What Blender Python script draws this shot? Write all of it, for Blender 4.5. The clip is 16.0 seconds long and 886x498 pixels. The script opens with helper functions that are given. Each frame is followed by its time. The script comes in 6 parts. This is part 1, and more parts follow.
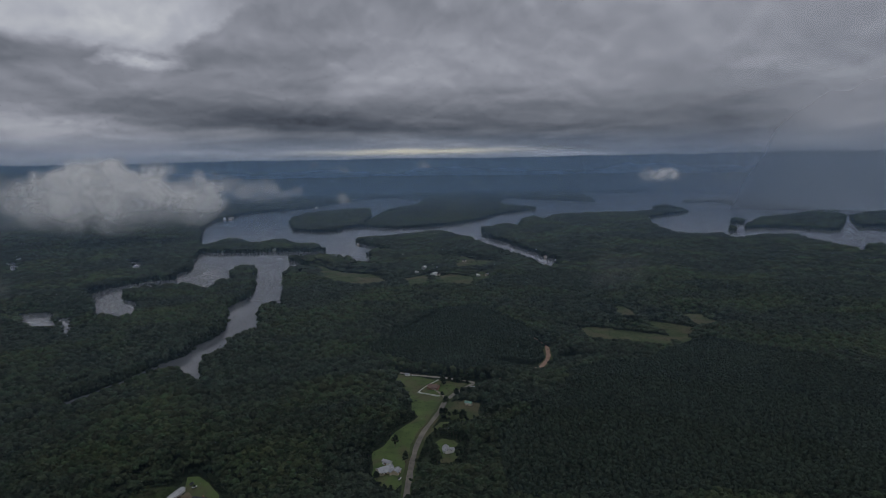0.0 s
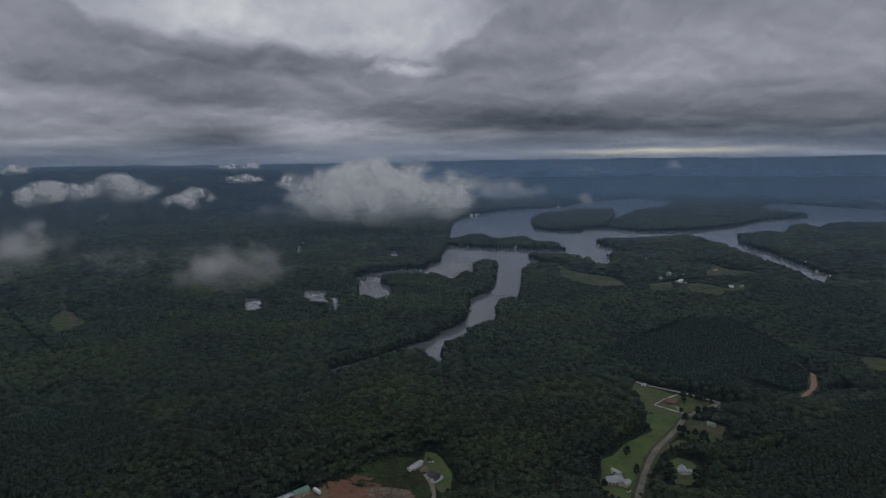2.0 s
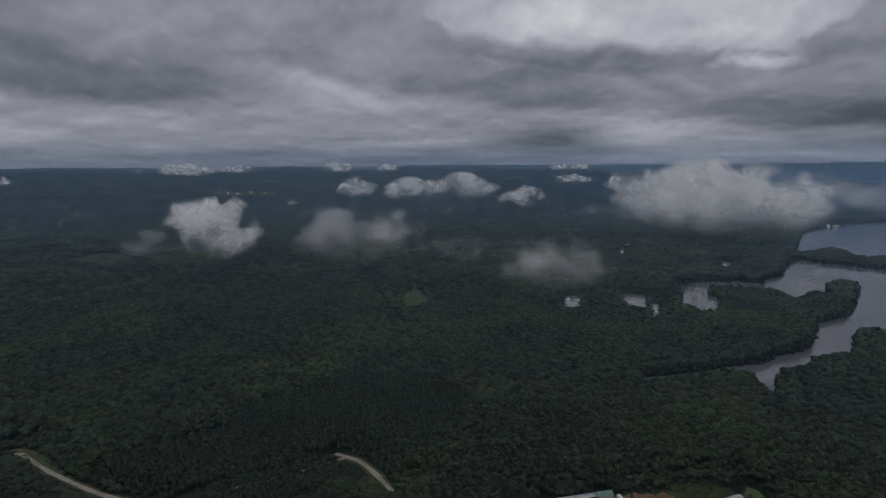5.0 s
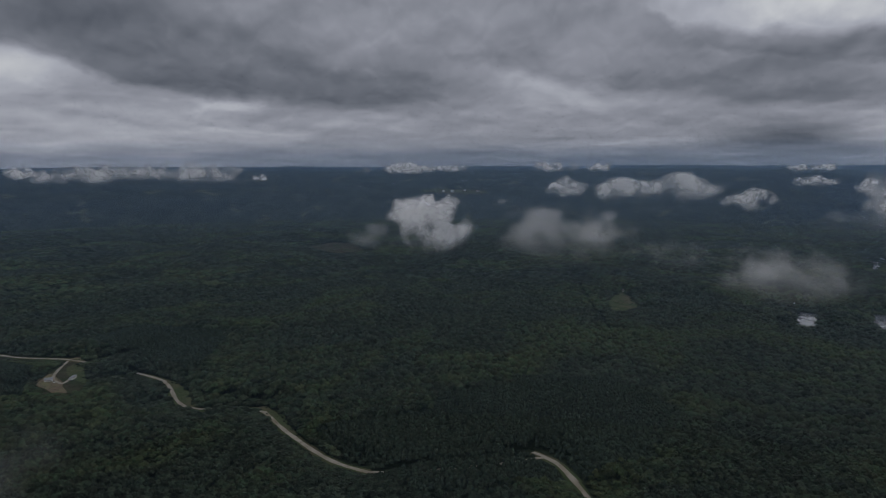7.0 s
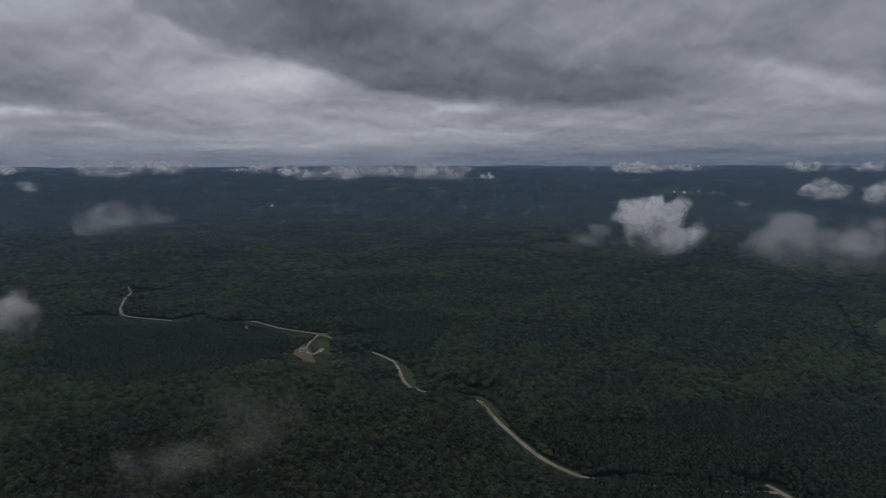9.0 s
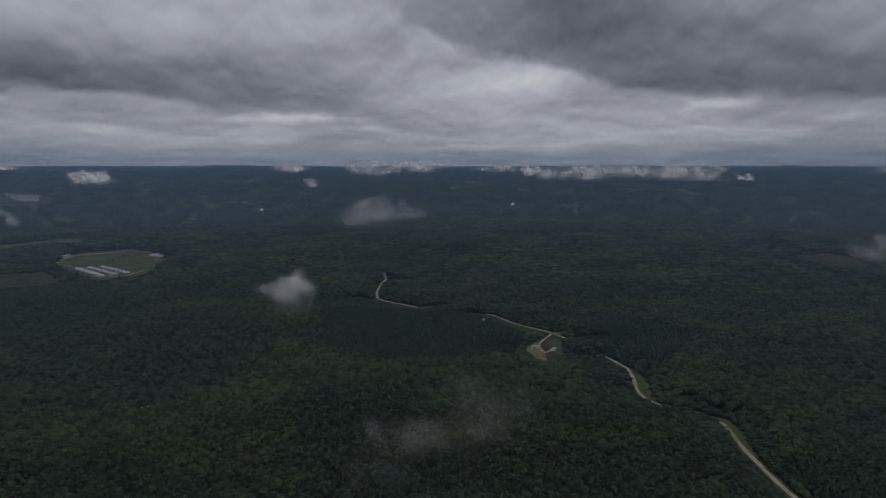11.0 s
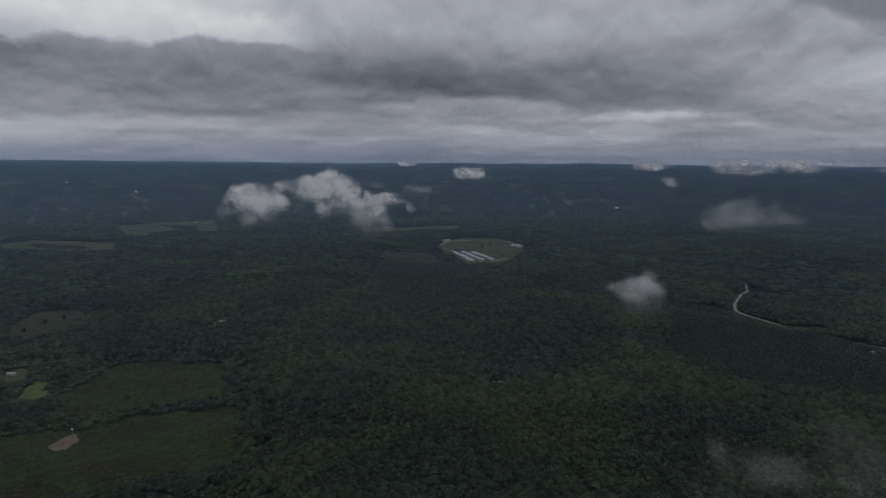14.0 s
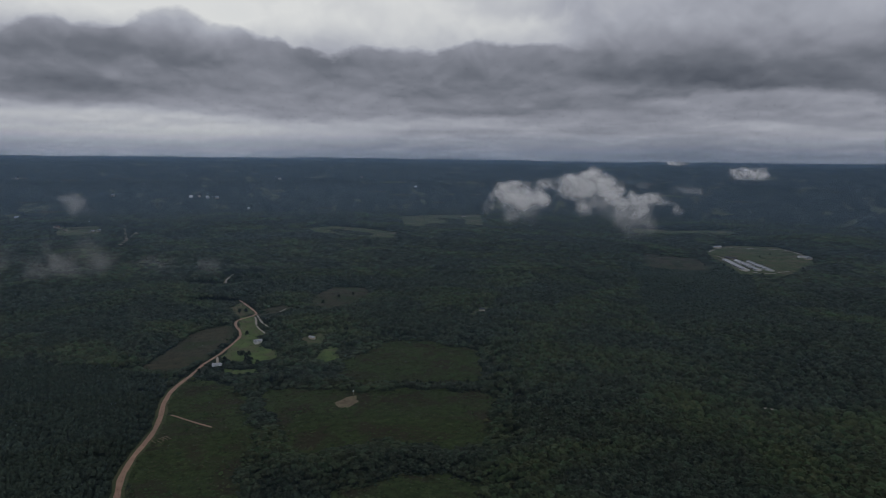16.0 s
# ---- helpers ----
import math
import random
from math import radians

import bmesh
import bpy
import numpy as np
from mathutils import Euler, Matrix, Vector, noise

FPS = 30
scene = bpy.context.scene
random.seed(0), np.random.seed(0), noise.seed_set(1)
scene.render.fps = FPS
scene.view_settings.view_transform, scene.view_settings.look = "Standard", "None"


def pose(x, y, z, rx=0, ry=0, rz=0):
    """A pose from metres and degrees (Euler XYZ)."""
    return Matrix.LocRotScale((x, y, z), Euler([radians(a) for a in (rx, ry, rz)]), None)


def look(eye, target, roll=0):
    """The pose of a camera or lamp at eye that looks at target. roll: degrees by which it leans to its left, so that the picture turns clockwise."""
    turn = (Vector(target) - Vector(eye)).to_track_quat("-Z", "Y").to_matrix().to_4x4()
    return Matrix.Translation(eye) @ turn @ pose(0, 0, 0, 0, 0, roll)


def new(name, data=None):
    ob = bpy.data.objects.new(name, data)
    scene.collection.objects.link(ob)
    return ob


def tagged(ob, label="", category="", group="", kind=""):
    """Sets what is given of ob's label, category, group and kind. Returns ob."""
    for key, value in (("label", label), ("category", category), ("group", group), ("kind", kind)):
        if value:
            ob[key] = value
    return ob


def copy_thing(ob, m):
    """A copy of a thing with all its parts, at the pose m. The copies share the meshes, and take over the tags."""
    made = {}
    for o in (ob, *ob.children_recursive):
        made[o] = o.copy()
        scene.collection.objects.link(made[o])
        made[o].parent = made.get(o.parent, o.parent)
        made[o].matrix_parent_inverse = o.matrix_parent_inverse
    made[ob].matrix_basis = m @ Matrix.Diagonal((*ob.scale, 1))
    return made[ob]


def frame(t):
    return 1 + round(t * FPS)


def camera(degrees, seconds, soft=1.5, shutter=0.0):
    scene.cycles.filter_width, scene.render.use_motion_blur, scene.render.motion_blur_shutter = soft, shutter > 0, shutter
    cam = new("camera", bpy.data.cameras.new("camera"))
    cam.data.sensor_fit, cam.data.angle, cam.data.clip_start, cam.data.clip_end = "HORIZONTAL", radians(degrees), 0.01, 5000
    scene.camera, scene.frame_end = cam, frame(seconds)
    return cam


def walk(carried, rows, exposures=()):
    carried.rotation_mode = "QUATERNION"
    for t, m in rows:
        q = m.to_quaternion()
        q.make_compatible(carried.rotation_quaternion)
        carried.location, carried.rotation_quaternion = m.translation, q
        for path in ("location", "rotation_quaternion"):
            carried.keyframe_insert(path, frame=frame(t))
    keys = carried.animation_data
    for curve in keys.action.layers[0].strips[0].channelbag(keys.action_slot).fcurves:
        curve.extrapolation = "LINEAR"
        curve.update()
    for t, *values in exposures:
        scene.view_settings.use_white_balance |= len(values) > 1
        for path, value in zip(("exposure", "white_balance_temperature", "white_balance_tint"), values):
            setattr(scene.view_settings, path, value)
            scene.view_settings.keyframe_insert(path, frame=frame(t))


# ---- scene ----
import itertools

import mathutils

cam = camera(70, 16.0, soft=0.5)
PATH = [
    (0, pose(0, 0, 265, 81.71, 1.00, -1.59)),
    (0.5, pose(0, 0, 265, 81.82, 0.89, 4.60)),
    (1, pose(0, 0, 265, 81.89, 0.88, 10.53)),
    (1.5, pose(0, 0, 265, 81.97, 0.84, 16.11)),
    (2, pose(0, 0, 265, 82.01, 0.87, 20.10)),
    (2.5, pose(0, 0, 265, 82.07, 0.80, 24.69)),
    (3, pose(0, 0, 265, 82.13, 0.74, 30.11)),
    (3.5, pose(0, 0, 265, 82.23, 0.79, 34.80)),
    (4, pose(0, 0, 265, 82.31, 0.74, 39.55)),
    (6.5, pose(0, 0, 265, 82.41, 0.14, 63.06)),
    (7, pose(0, 0, 265, 82.45, 0.21, 67.79)),
    (7.5, pose(0, 0, 265, 82.45, 0.18, 72.51)),
    (8, pose(0, 0, 265, 82.44, 0.20, 77.34)),
    (8.5, pose(0, 0, 265, 82.45, 0.14, 82.20)),
    (9, pose(0, 0, 265, 82.42, 0.14, 87.79)),
    (9.5, pose(0, 0, 265, 82.43, 0.14, 93.41)),
    (12, pose(0, 0, 265, 82.37, -0.17, 119.57)),
    (12.5, pose(0, 0, 265, 82.33, -0.28, 124.81)),
    (13, pose(0, 0, 265, 82.27, -0.32, 130.05)),
    (13.5, pose(0, 0, 265, 82.22, -0.35, 135.30)),
    (14, pose(0, 0, 265, 82.18, -0.38, 140.64)),
    (14.5, pose(0, 0, 265, 82.10, -0.46, 146.44)),
    (15, pose(0, 0, 265, 82.03, -0.50, 152.27)),
    (15.5, pose(0, 0, 265, 81.93, -0.59, 158.09)),
    (16, pose(0, 0, 265, 81.84, -0.67, 163.99)),
]
walk(cam, PATH)

EYE = 265.0  # height of the camera over the lake

# ---------------------------------------------------------------- light
# brightness of the cloud layer by bearing, at four heights
SKY_HIGH = [(-35.6, 0.529), (-29.6, 0.502), (-21.4, 0.51), (-12.3, 0.478), (-2.6, 0.455), (7.2, 0.424), (14.2, 0.424), (19.5, 0.557), (24.1, 0.612), (28.9, 0.612), (33.8, 0.596), (43.6, 0.533), (52.9, 0.49), (61.3, 0.431), (67.0, 0.478), (76.7, 0.478), (86.0, 0.447), (94.4, 0.384), (99.7, 0.345), (107.1, 0.424), (113.8, 0.502), (120.0, 0.541), (124.1, 0.569), (138.6, 0.569), (151.5, 0.58), (158.4, 0.647), (168.2, 0.706), (177.8, 0.737), (190.7, 0.745), (198.0, 0.737)]
SKY_MID = [(-35.9, 0.49), (-29.8, 0.471), (-21.5, 0.463), (-12.3, 0.471), (-2.5, 0.502), (7.4, 0.463), (16.7, 0.416), (24.1, 0.478), (33.9, 0.416), (43.8, 0.416), (53.2, 0.463), (57.1, 0.471), (61.6, 0.451), (67.0, 0.416), (76.9, 0.396), (86.2, 0.384), (92.6, 0.392), (97.6, 0.463), (103.4, 0.541), (111.9, 0.514), (119.1, 0.463), (129.0, 0.424), (138.7, 0.412), (147.7, 0.412), (158.3, 0.439), (168.2, 0.443), (177.9, 0.451), (186.9, 0.424), (194.8, 0.4)]
SKY_LOW = [(-36.2, 0.463), (-32.0, 0.392), (-26.0, 0.29), (-21.7, 0.333), (-12.4, 0.361), (-2.4, 0.376), (7.6, 0.345), (17.0, 0.365), (24.0, 0.439), (30.9, 0.455), (39.0, 0.384), (48.8, 0.471), (57.0, 0.451), (65.8, 0.451), (77.0, 0.463), (86.5, 0.51), (92.6, 0.518), (102.6, 0.518), (112.1, 0.49), (120.6, 0.478), (124.0, 0.541), (134.0, 0.51), (143.5, 0.49), (148.5, 0.478), (158.2, 0.49), (168.2, 0.51), (178.0, 0.569), (187.1, 0.608), (195.0, 0.608), (198.6, 0.588)]
SKY_HORIZON = [(-36.3, 0.392), (-30.1, 0.373), (-21.8, 0.333), (-12.4, 0.424), (-2.4, 0.463), (7.6, 0.451), (17.1, 0.431), (24.0, 0.412), (31.0, 0.416), (34.0, 0.431), (44.0, 0.361), (53.5, 0.392), (57.0, 0.392), (62.1, 0.384), (67.0, 0.376), (77.0, 0.412), (86.5, 0.439), (92.6, 0.478), (107.5, 0.471), (116.6, 0.463), (124.0, 0.463), (134.1, 0.451), (143.6, 0.439), (148.4, 0.463), (158.1, 0.463), (168.2, 0.478), (178.1, 0.51), (187.1, 0.549), (195.1, 0.549), (198.7, 0.529)]
# edges of banks: (bearing, elevation) along it; brightness above and its fading height; below; softness
SKY_EDGES = [
    ([(69.0, 4.6), (76.9, 5.05), (84.0, 5.5), (87.6, 5.85), (93.6, 6.28), (97.6, 7.85), (102.4, 9.09), (102.9, 9.06), (106.3, 9.4), (111.5, 11.78)], -0.085, 3.2, 0.05, 1.2, 0.28),  # slab base
    ([(21.6, 4.08), (28.9, 3.98), (36.4, 4.4), (43.9, 4.93), (48.6, 5.76), (50.1, 5.85), (56.3, 6.53), (57.1, 6.86), (63.0, 8.31)], -0.07, 2.0, 0.05, 1.3, 0.3),  # second slab base
    ([(114.1, 3.97), (116.4, 4.0), (121.5, 4.39), (129.0, 4.59), (135.9, 5.49), (137.8, 5.62), (141.1, 5.76), (149.9, 4.29)], -0.06, 1.8, 0.05, 0.8, 0.2),  # third band
    ([(150.9, 4.04), (158.2, 3.74), (165.2, 3.58), (173.2, 3.2), (180.3, 3.26), (187.0, 3.59), (194.9, 4.0), (198.7, 4.3)], -0.075, 1.6, 0.04, 1.2, 0.22),  # bank base
    ([(-17.2, 0.21), (-7.4, 0.98), (2.6, 1.96), (11.4, 2.55), (17.0, 2.76), (23.5, 2.94), (30.8, 3.17)], -0.09, 1.3, 0.03, 0.8, 0.3),  # dark roll
    ([(153.0, 8.98), (156.9, 9.81), (160.9, 10.01), (165.3, 9.14), (169.2, 9.52), (172.2, 8.83), (174.1, 8.16), (175.5, 8.66), (177.8, 9.91), (181.0, 9.76), (183.2, 10.88), (185.3, 11.55), (188.1, 11.38), (188.7, 10.74), (190.3, 9.88), (192.7, 9.65), (194.1, 10.17), (195.9, 9.69), (198.4, 8.43)], 0.1, 6, -0.055, 2.5, 0.16),  # bank top
    ([(15.9, 12.35), (18.1, 10.35), (20.3, 8.87), (25.0, 8.77), (32.9, 9.51), (36.8, 9.89), (41.7, 10.35), (47.5, 10.93), (51.9, 12.94)], 0.065, 5, -0.065, 2.2, 0.28),  # gap rim
    ([(26.0, 6.13), (29.9, 7.09), (32.9, 7.15), (36.9, 7.78), (42.8, 8.63), (47.5, 9.35)], -0.03, 0.9, 0.035, 0.8, 0.15),  # lit fold
    ([(129.7, 5.04), (135.8, 5.54), (142.0, 6.11), (148.7, 6.36)], -0.05, 1.6, 0.035, 0.9, 0.2),  # upper slab base right
    ([(-36.3, -0.86), (-33.9, -1.05), (-31.0, -1.37), (-27.8, -0.9), (-25.7, 0.18)], 0.07, 2.5, -0.09, 1.0, 0.25),  # hanging base
]
# smaller heaps and rifts: bearing, elevation, half width, half height, brightness, crispness
SKY_HEAPS = []
SKY_HEAPS += [
    (23.1, 7.98, 3.3, 0.62, 0.17, 1),
    (26.8, 3.35, 1.7, 0.67, 0.09, 1),
    (31.3, 4.60, 4.6, 2.82, 0.05, 0),
    (12.3, 3.41, 5.6, 0.87, -0.05, 0),
    (-5.5, 3.78, 6.2, 1.28, -0.03, 0),
    (2.4, 10.09, 6.7, 2.05, 0.03, 0),
    (19.4, 0.63, 13.3, 0.26, 0.06, 0),
    (-12.9, 0.09, 4.6, 0.21, 0.1, 0),
    (-30.7, 4.17, 5.6, 3.08, 0.04, 0),
    (-26.1, 0.31, 4.6, 1.79, -0.05, 0),
    (5.4, 6.35, 3.1, 1.28, 0.05, 0),
    (7.8, 7.77, 1.3, 0.62, 0.05, 1),
    (39.2, 12.63, 3.6, 1.64, 0.09, 1),
    (32.4, 2.62, 4.4, 1.64, 0.06, 1),
    (39.5, 1.97, 3.8, 0.87, -0.1, 0),
]
SKY_HEAPS += [
    (7.6, 3.32, 9.2, 0.82, -0.03, 0),
    (64.3, 3.00, 3.1, 0.46, 0.03, 0),
    (56.4, 5.04, 6.7, 1.03, 0.05, 0),
    (25.1, 10.29, 3.6, 1.28, 0.05, 1),
    (86.3, 5.03, 3.2, 0.51, 0.11, 1),
    (99.9, 7.08, 4.4, 1.33, 0.06, 0),
    (93.4, 8.36, 8.7, 2.31, -0.03, 0),
    (61.5, 7.43, 3.6, 1.03, 0.05, 0),
    (40.5, 2.02, 4.9, 0.92, -0.03, 0),
    (97.0, 1.75, 7.7, 0.72, 0.03, 0),
    (90.8, 2.86, 8.2, 0.41, 0.03, 0),
    (102.5, 7.17, 6.7, 1.28, 0.02, 0),
    (110.8, 10.32, 2.6, 1.28, 0.04, 1),
    (124.9, 5.64, 6.2, 1.28, -0.05, 0),
    (91.6, 4.33, 8.2, 0.41, 0.05, 0),
]
SKY_HEAPS += [
    (122.5, 3.95, 6.2, 0.41, 0.1, 1),
    (103.2, 6.97, 6.2, 1.54, 0.04, 0),
    (145.5, 7.26, 7.7, 1.28, -0.03, 0),
    (190.0, 1.30, 12.3, 1.28, 0.03, 0),
    (191.8, 4.72, 9.7, 1.13, -0.04, 0),
    (158.5, 12.72, 3.6, 0.72, -0.06, 0),
    (185.5, 8.15, 4.6, 1.54, -0.03, 0),
    (189.7, 6.87, 3.1, 0.77, 0.04, 1),
    (137.9, 7.13, 9.2, 1.28, -0.03, 0),
]


def node(tree, kind, **sets):
    n = tree.nodes.new("ShaderNode" + kind)
    for key, value in sets.items():
        if key == "op":
            n.operation = value
        elif key == "dims":
            n.noise_dimensions = value
        elif key == "blend":
            n.blend_type = value
        elif key == "clamp":
            n.use_clamp = value
    return n


def calc(tree, op, a, b=None, c=None, clamp=False):
    n = node(tree, "Math", op=op, clamp=clamp)
    for i, v in enumerate((a, b, c)):
        if v is None:
            continue
        if isinstance(v, (int, float)):
            n.inputs[i].default_value = v
        else:
            tree.links.new(v, n.inputs[i])
    return n.outputs[0]


def vcalc(tree, op, a, b=None):
    n = node(tree, "VectorMath", op=op)
    for i, v in enumerate((a, b)):
        if v is None:
            continue
        if isinstance(v, tuple):
            n.inputs[i].default_value = v
        else:
            tree.links.new(v, n.inputs[i])
    return n.outputs["Value"] if op == "DOT_PRODUCT" else n.outputs["Vector"]


def mix(tree, fac, a, b):
    n = node(tree, "MixRGB")
    for i, v in enumerate((fac, a, b)):
        if isinstance(v, (int, float)):
            n.inputs[i].default_value = v
        elif isinstance(v, tuple):
            n.inputs[i].default_value = (*v, 1)
        else:
            tree.links.new(v, n.inputs[i])
    return n.outputs[0]


def grain(tree, vector, scale, detail=4.0, rough=0.55, distortion=0.0, dims="3D"):
    n = node(tree, "TexNoise", dims=dims)
    if vector is not None:
        tree.links.new(vector, n.inputs["Vector"])
    n.inputs["Scale"].default_value = scale
    n.inputs["Detail"].default_value = detail
    n.inputs["Roughness"].default_value = rough
    n.inputs["Distortion"].default_value = distortion
    return n


def ramp(tree, fac, stops):
    n = node(tree, "ValToRGB")
    while len(n.color_ramp.elements) < len(stops):
        n.color_ramp.elements.new(0.5)
    for e, (p, c) in zip(n.color_ramp.elements, stops):
        e.position = p
        e.color = (*c, 1)
    tree.links.new(fac, n.inputs[0])
    return n.outputs[0]


SUN_AZ, SUN_EL = 8.0, 48.0


def along(tree, az, points, span):
    """A value given at bearings, read off between them."""
    n = node(tree, "ValToRGB")
    n.color_ramp.interpolation = "B_SPLINE" if span < 2 else "LINEAR"
    while len(n.color_ramp.elements) < len(points):
        n.color_ramp.elements.new(0.5)
    for e, (a, v) in zip(n.color_ramp.elements, points):
        e.position = (a + 60.0) / 280.0
        e.color = (v / span, v / span, v / span, 1)
    tree.links.new(calc(tree, "MULTIPLY_ADD", az, 1 / 280.0, 60.0 / 280.0), n.inputs[0])
    return n.outputs[0] if span == 1 else calc(tree, "MULTIPLY", n.outputs[0], span)


def make_world():
    world = bpy.data.worlds.new("overcast_sky")
    scene.world = world
    world.use_nodes = True
    t = world.node_tree
    t.nodes.clear()
    way = node(t, "TexCoord").outputs["Generated"]
    sep = node(t, "SeparateXYZ")
    t.links.new(way, sep.inputs[0])
    x, y, z = sep.outputs
    # bearing and elevation in degrees
    az = calc(t, "MULTIPLY", calc(t, "ARCTAN2", calc(t, "MULTIPLY", x, -1.0), y), 180 / math.pi)
    az = calc(t, "ADD", calc(t, "WRAP", calc(t, "ADD", az, 120.0), 360.0, 0.0), -120.0)
    el = calc(t, "MULTIPLY", calc(t, "ARCSINE", z), 180 / math.pi)
    above = calc(t, "MAXIMUM", el, 0.0)
    # the layer recedes: its features grow smaller and flatter towards the horizon
    depth = calc(t, "LOGARITHM", calc(t, "ADD", above, 2.2), math.e)

    def deck(across, up, rise=0.0):
        com = node(t, "CombineXYZ")
        t.links.new(calc(t, "MULTIPLY", az, across), com.inputs[0])
        t.links.new(calc(t, "MULTIPLY_ADD", depth, up, rise), com.inputs[1])
        return com.outputs[0]

    form = deck(0.10, 1.6)
    swirl = vcalc(t, "SUBTRACT", grain(t, form, 1.1, 5, 0.52).outputs["Color"], (0.5, 0.5, 0.5))
    curl = vcalc(t, "SUBTRACT", grain(t, form, 3.4, 4, 0.5).outputs["Color"], (0.5, 0.5, 0.5))
    # the wandering shrinks with the elevation, so low streaks stay level
    reach = calc(t, "MULTIPLY_ADD", calc(t, "MINIMUM", above, 9.0), 0.10, 0.12)
    com = node(t, "CombineXYZ")
    t.links.new(az, com.inputs[0])
    t.links.new(el, com.inputs[1])
    place = com.outputs[0]

    def strayed(broad, fine):
        s = vcalc(t, "ADD", vcalc(t, "MULTIPLY", swirl, broad), vcalc(t, "MULTIPLY", curl, fine))
        s = vcalc(t, "SCALE", s)
        t.links.new(reach, s.node.inputs["Scale"])
        return vcalc(t, "ADD", place, s)

    soft_at = strayed((8.0, 3.0, 0.0), (1.5, 0.7, 0.0))
    crisp_at = strayed((3.5, 1.2, 0.0), (3.6, 1.9, 0.0))
    # broad light and dark of the layer
    sep_a = node(t, "SeparateXYZ")
    t.links.new(soft_at, sep_a.inputs[0])
    saz, sel = sep_a.outputs[0], sep_a.outputs[1]
    level = along(t, saz, SKY_HORIZON, 1)
    for low, high, pts in ((0.3, 2.0, SKY_LOW), (2.4, 7.0, SKY_MID), (7.6, 12.0, SKY_HIGH)):
        m = node(t, "MapRange")
        m.interpolation_type = "SMOOTHSTEP"
        m.inputs["From Min"].default_value, m.inputs["From Max"].default_value = low, high
        t.links.new(sel, m.inputs[0])
        nxt = along(t, saz, pts, 1)
        level = calc(t, "ADD", level, calc(t, "MULTIPLY", m.outputs[0], calc(t, "SUBTRACT", nxt, level)))
    # banks: lighter on one side of an edge, darker on the other
    sep_b = node(t, "SeparateXYZ")
    t.links.new(crisp_at, sep_b.inputs[0])
    caz, cel = sep_b.outputs[0], sep_b.outputs[1]
    for pts, up_gain, up_fall, down_gain, down_fall, soft in SKY_EDGES:
        over = calc(t, "SUBTRACT", cel, along(t, caz, pts, 20.0))
        side = calc(t, "MULTIPLY_ADD", over, 0.3 / soft, 0.5, clamp=True)
        a0, a1 = pts[0][0], pts[-1][0]
        ends = calc(t, "MULTIPLY", calc(t, "MULTIPLY", calc(t, "SUBTRACT", caz, a0 - 2.0), 0.2, clamp=True),
                    calc(t, "MULTIPLY", calc(t, "SUBTRACT", a1 + 2.0, caz), 0.2, clamp=True))
        up = calc(t, "MULTIPLY", calc(t, "EXPONENT", calc(t, "MULTIPLY", calc(t, "MAXIMUM", over, 0.0), -1 / up_fall)), up_gain)
        down = calc(t, "MULTIPLY", calc(t, "EXPONENT", calc(t, "MULTIPLY", calc(t, "MINIMUM", over, 0.0), 1 / down_fall)), down_gain)
        both = calc(t, "ADD", down, calc(t, "MULTIPLY", side, calc(t, "SUBTRACT", up, down)))
        level = calc(t, "ADD", level, calc(t, "MULTIPLY", both, ends))
    ragged = calc(t, "MULTIPLY_ADD", grain(t, form, 5.0, 4, 0.5, 0.3).outputs[0], 0.9, -0.45)
    for a, e, wa, we, gain, crisp in SKY_HEAPS:
        d = vcalc(t, "MULTIPLY", vcalc(t, "SUBTRACT", crisp_at, (a, e, 0.0)), (1 / wa, 1 / we, 0.0))
        g = calc(t, "EXPONENT", calc(t, "MULTIPLY", vcalc(t, "DOT_PRODUCT", d, d), -0.8))
        if crisp:
            g = calc(t, "MULTIPLY", calc(t, "ADD", calc(t, "ADD", g, ragged), -0.28), 1.5, clamp=True)
        level = calc(t, "ADD", level, calc(t, "MULTIPLY", g, gain))
    # relief of the billows: tops catch the light, bases stay dark
    tops = [grain(t, deck(0.085, 1.5, r), 1.5, 3, 0.42, 0.4).outputs[0] for r in (0.0, 0.11)]
    level = calc(t, "ADD", level, calc(t, "MULTIPLY", calc(t, "SUBTRACT", tops[0], tops[1]), 0.24))
    heaps = []
    for rise in (0.0, 0.055):
        n = node(t, "TexVoronoi")
        n.feature, n.normalize = "SMOOTH_F1", True
        t.links.new(vcalc(t, "ADD", deck(0.115, 1.35, rise), vcalc(t, "MULTIPLY", vcalc(t, "ADD", swirl, vcalc(t, "MULTIPLY", curl, (0.5, 0.5, 0.5))), (0.5, 0.5, 0.0))), n.inputs["Vector"])
        n.inputs["Scale"].default_value, n.inputs["Detail"].default_value, n.inputs["Roughness"].default_value = 1.7, 2.5, 0.5
        n.inputs["Smoothness"].default_value = 0.8
        heaps.append(n.outputs["Distance"])
    level = calc(t, "ADD", level, calc(t, "MULTIPLY", calc(t, "SUBTRACT", heaps[1], heaps[0]), 0.46))
    level = calc(t, "ADD", level, calc(t, "MULTIPLY", calc(t, "SUBTRACT", 0.3, heaps[0]), 0.10))
    streaks = grain(t, deck(0.05, 2.2), 2.6, 4, 0.48, 0.5).outputs[0]
    level = calc(t, "ADD", level, calc(t, "MULTIPLY", calc(t, "SUBTRACT", streaks, 0.5), calc(t, "MULTIPLY_ADD", calc(t, "MINIMUM", above, 8.0), -0.012, 0.15)))
    broad = grain(t, form, 0.8, 3, 0.5, 0.4).outputs[0]
    level = calc(t, "ADD", level, calc(t, "MULTIPLY", calc(t, "SUBTRACT", broad, 0.5), 0.07))
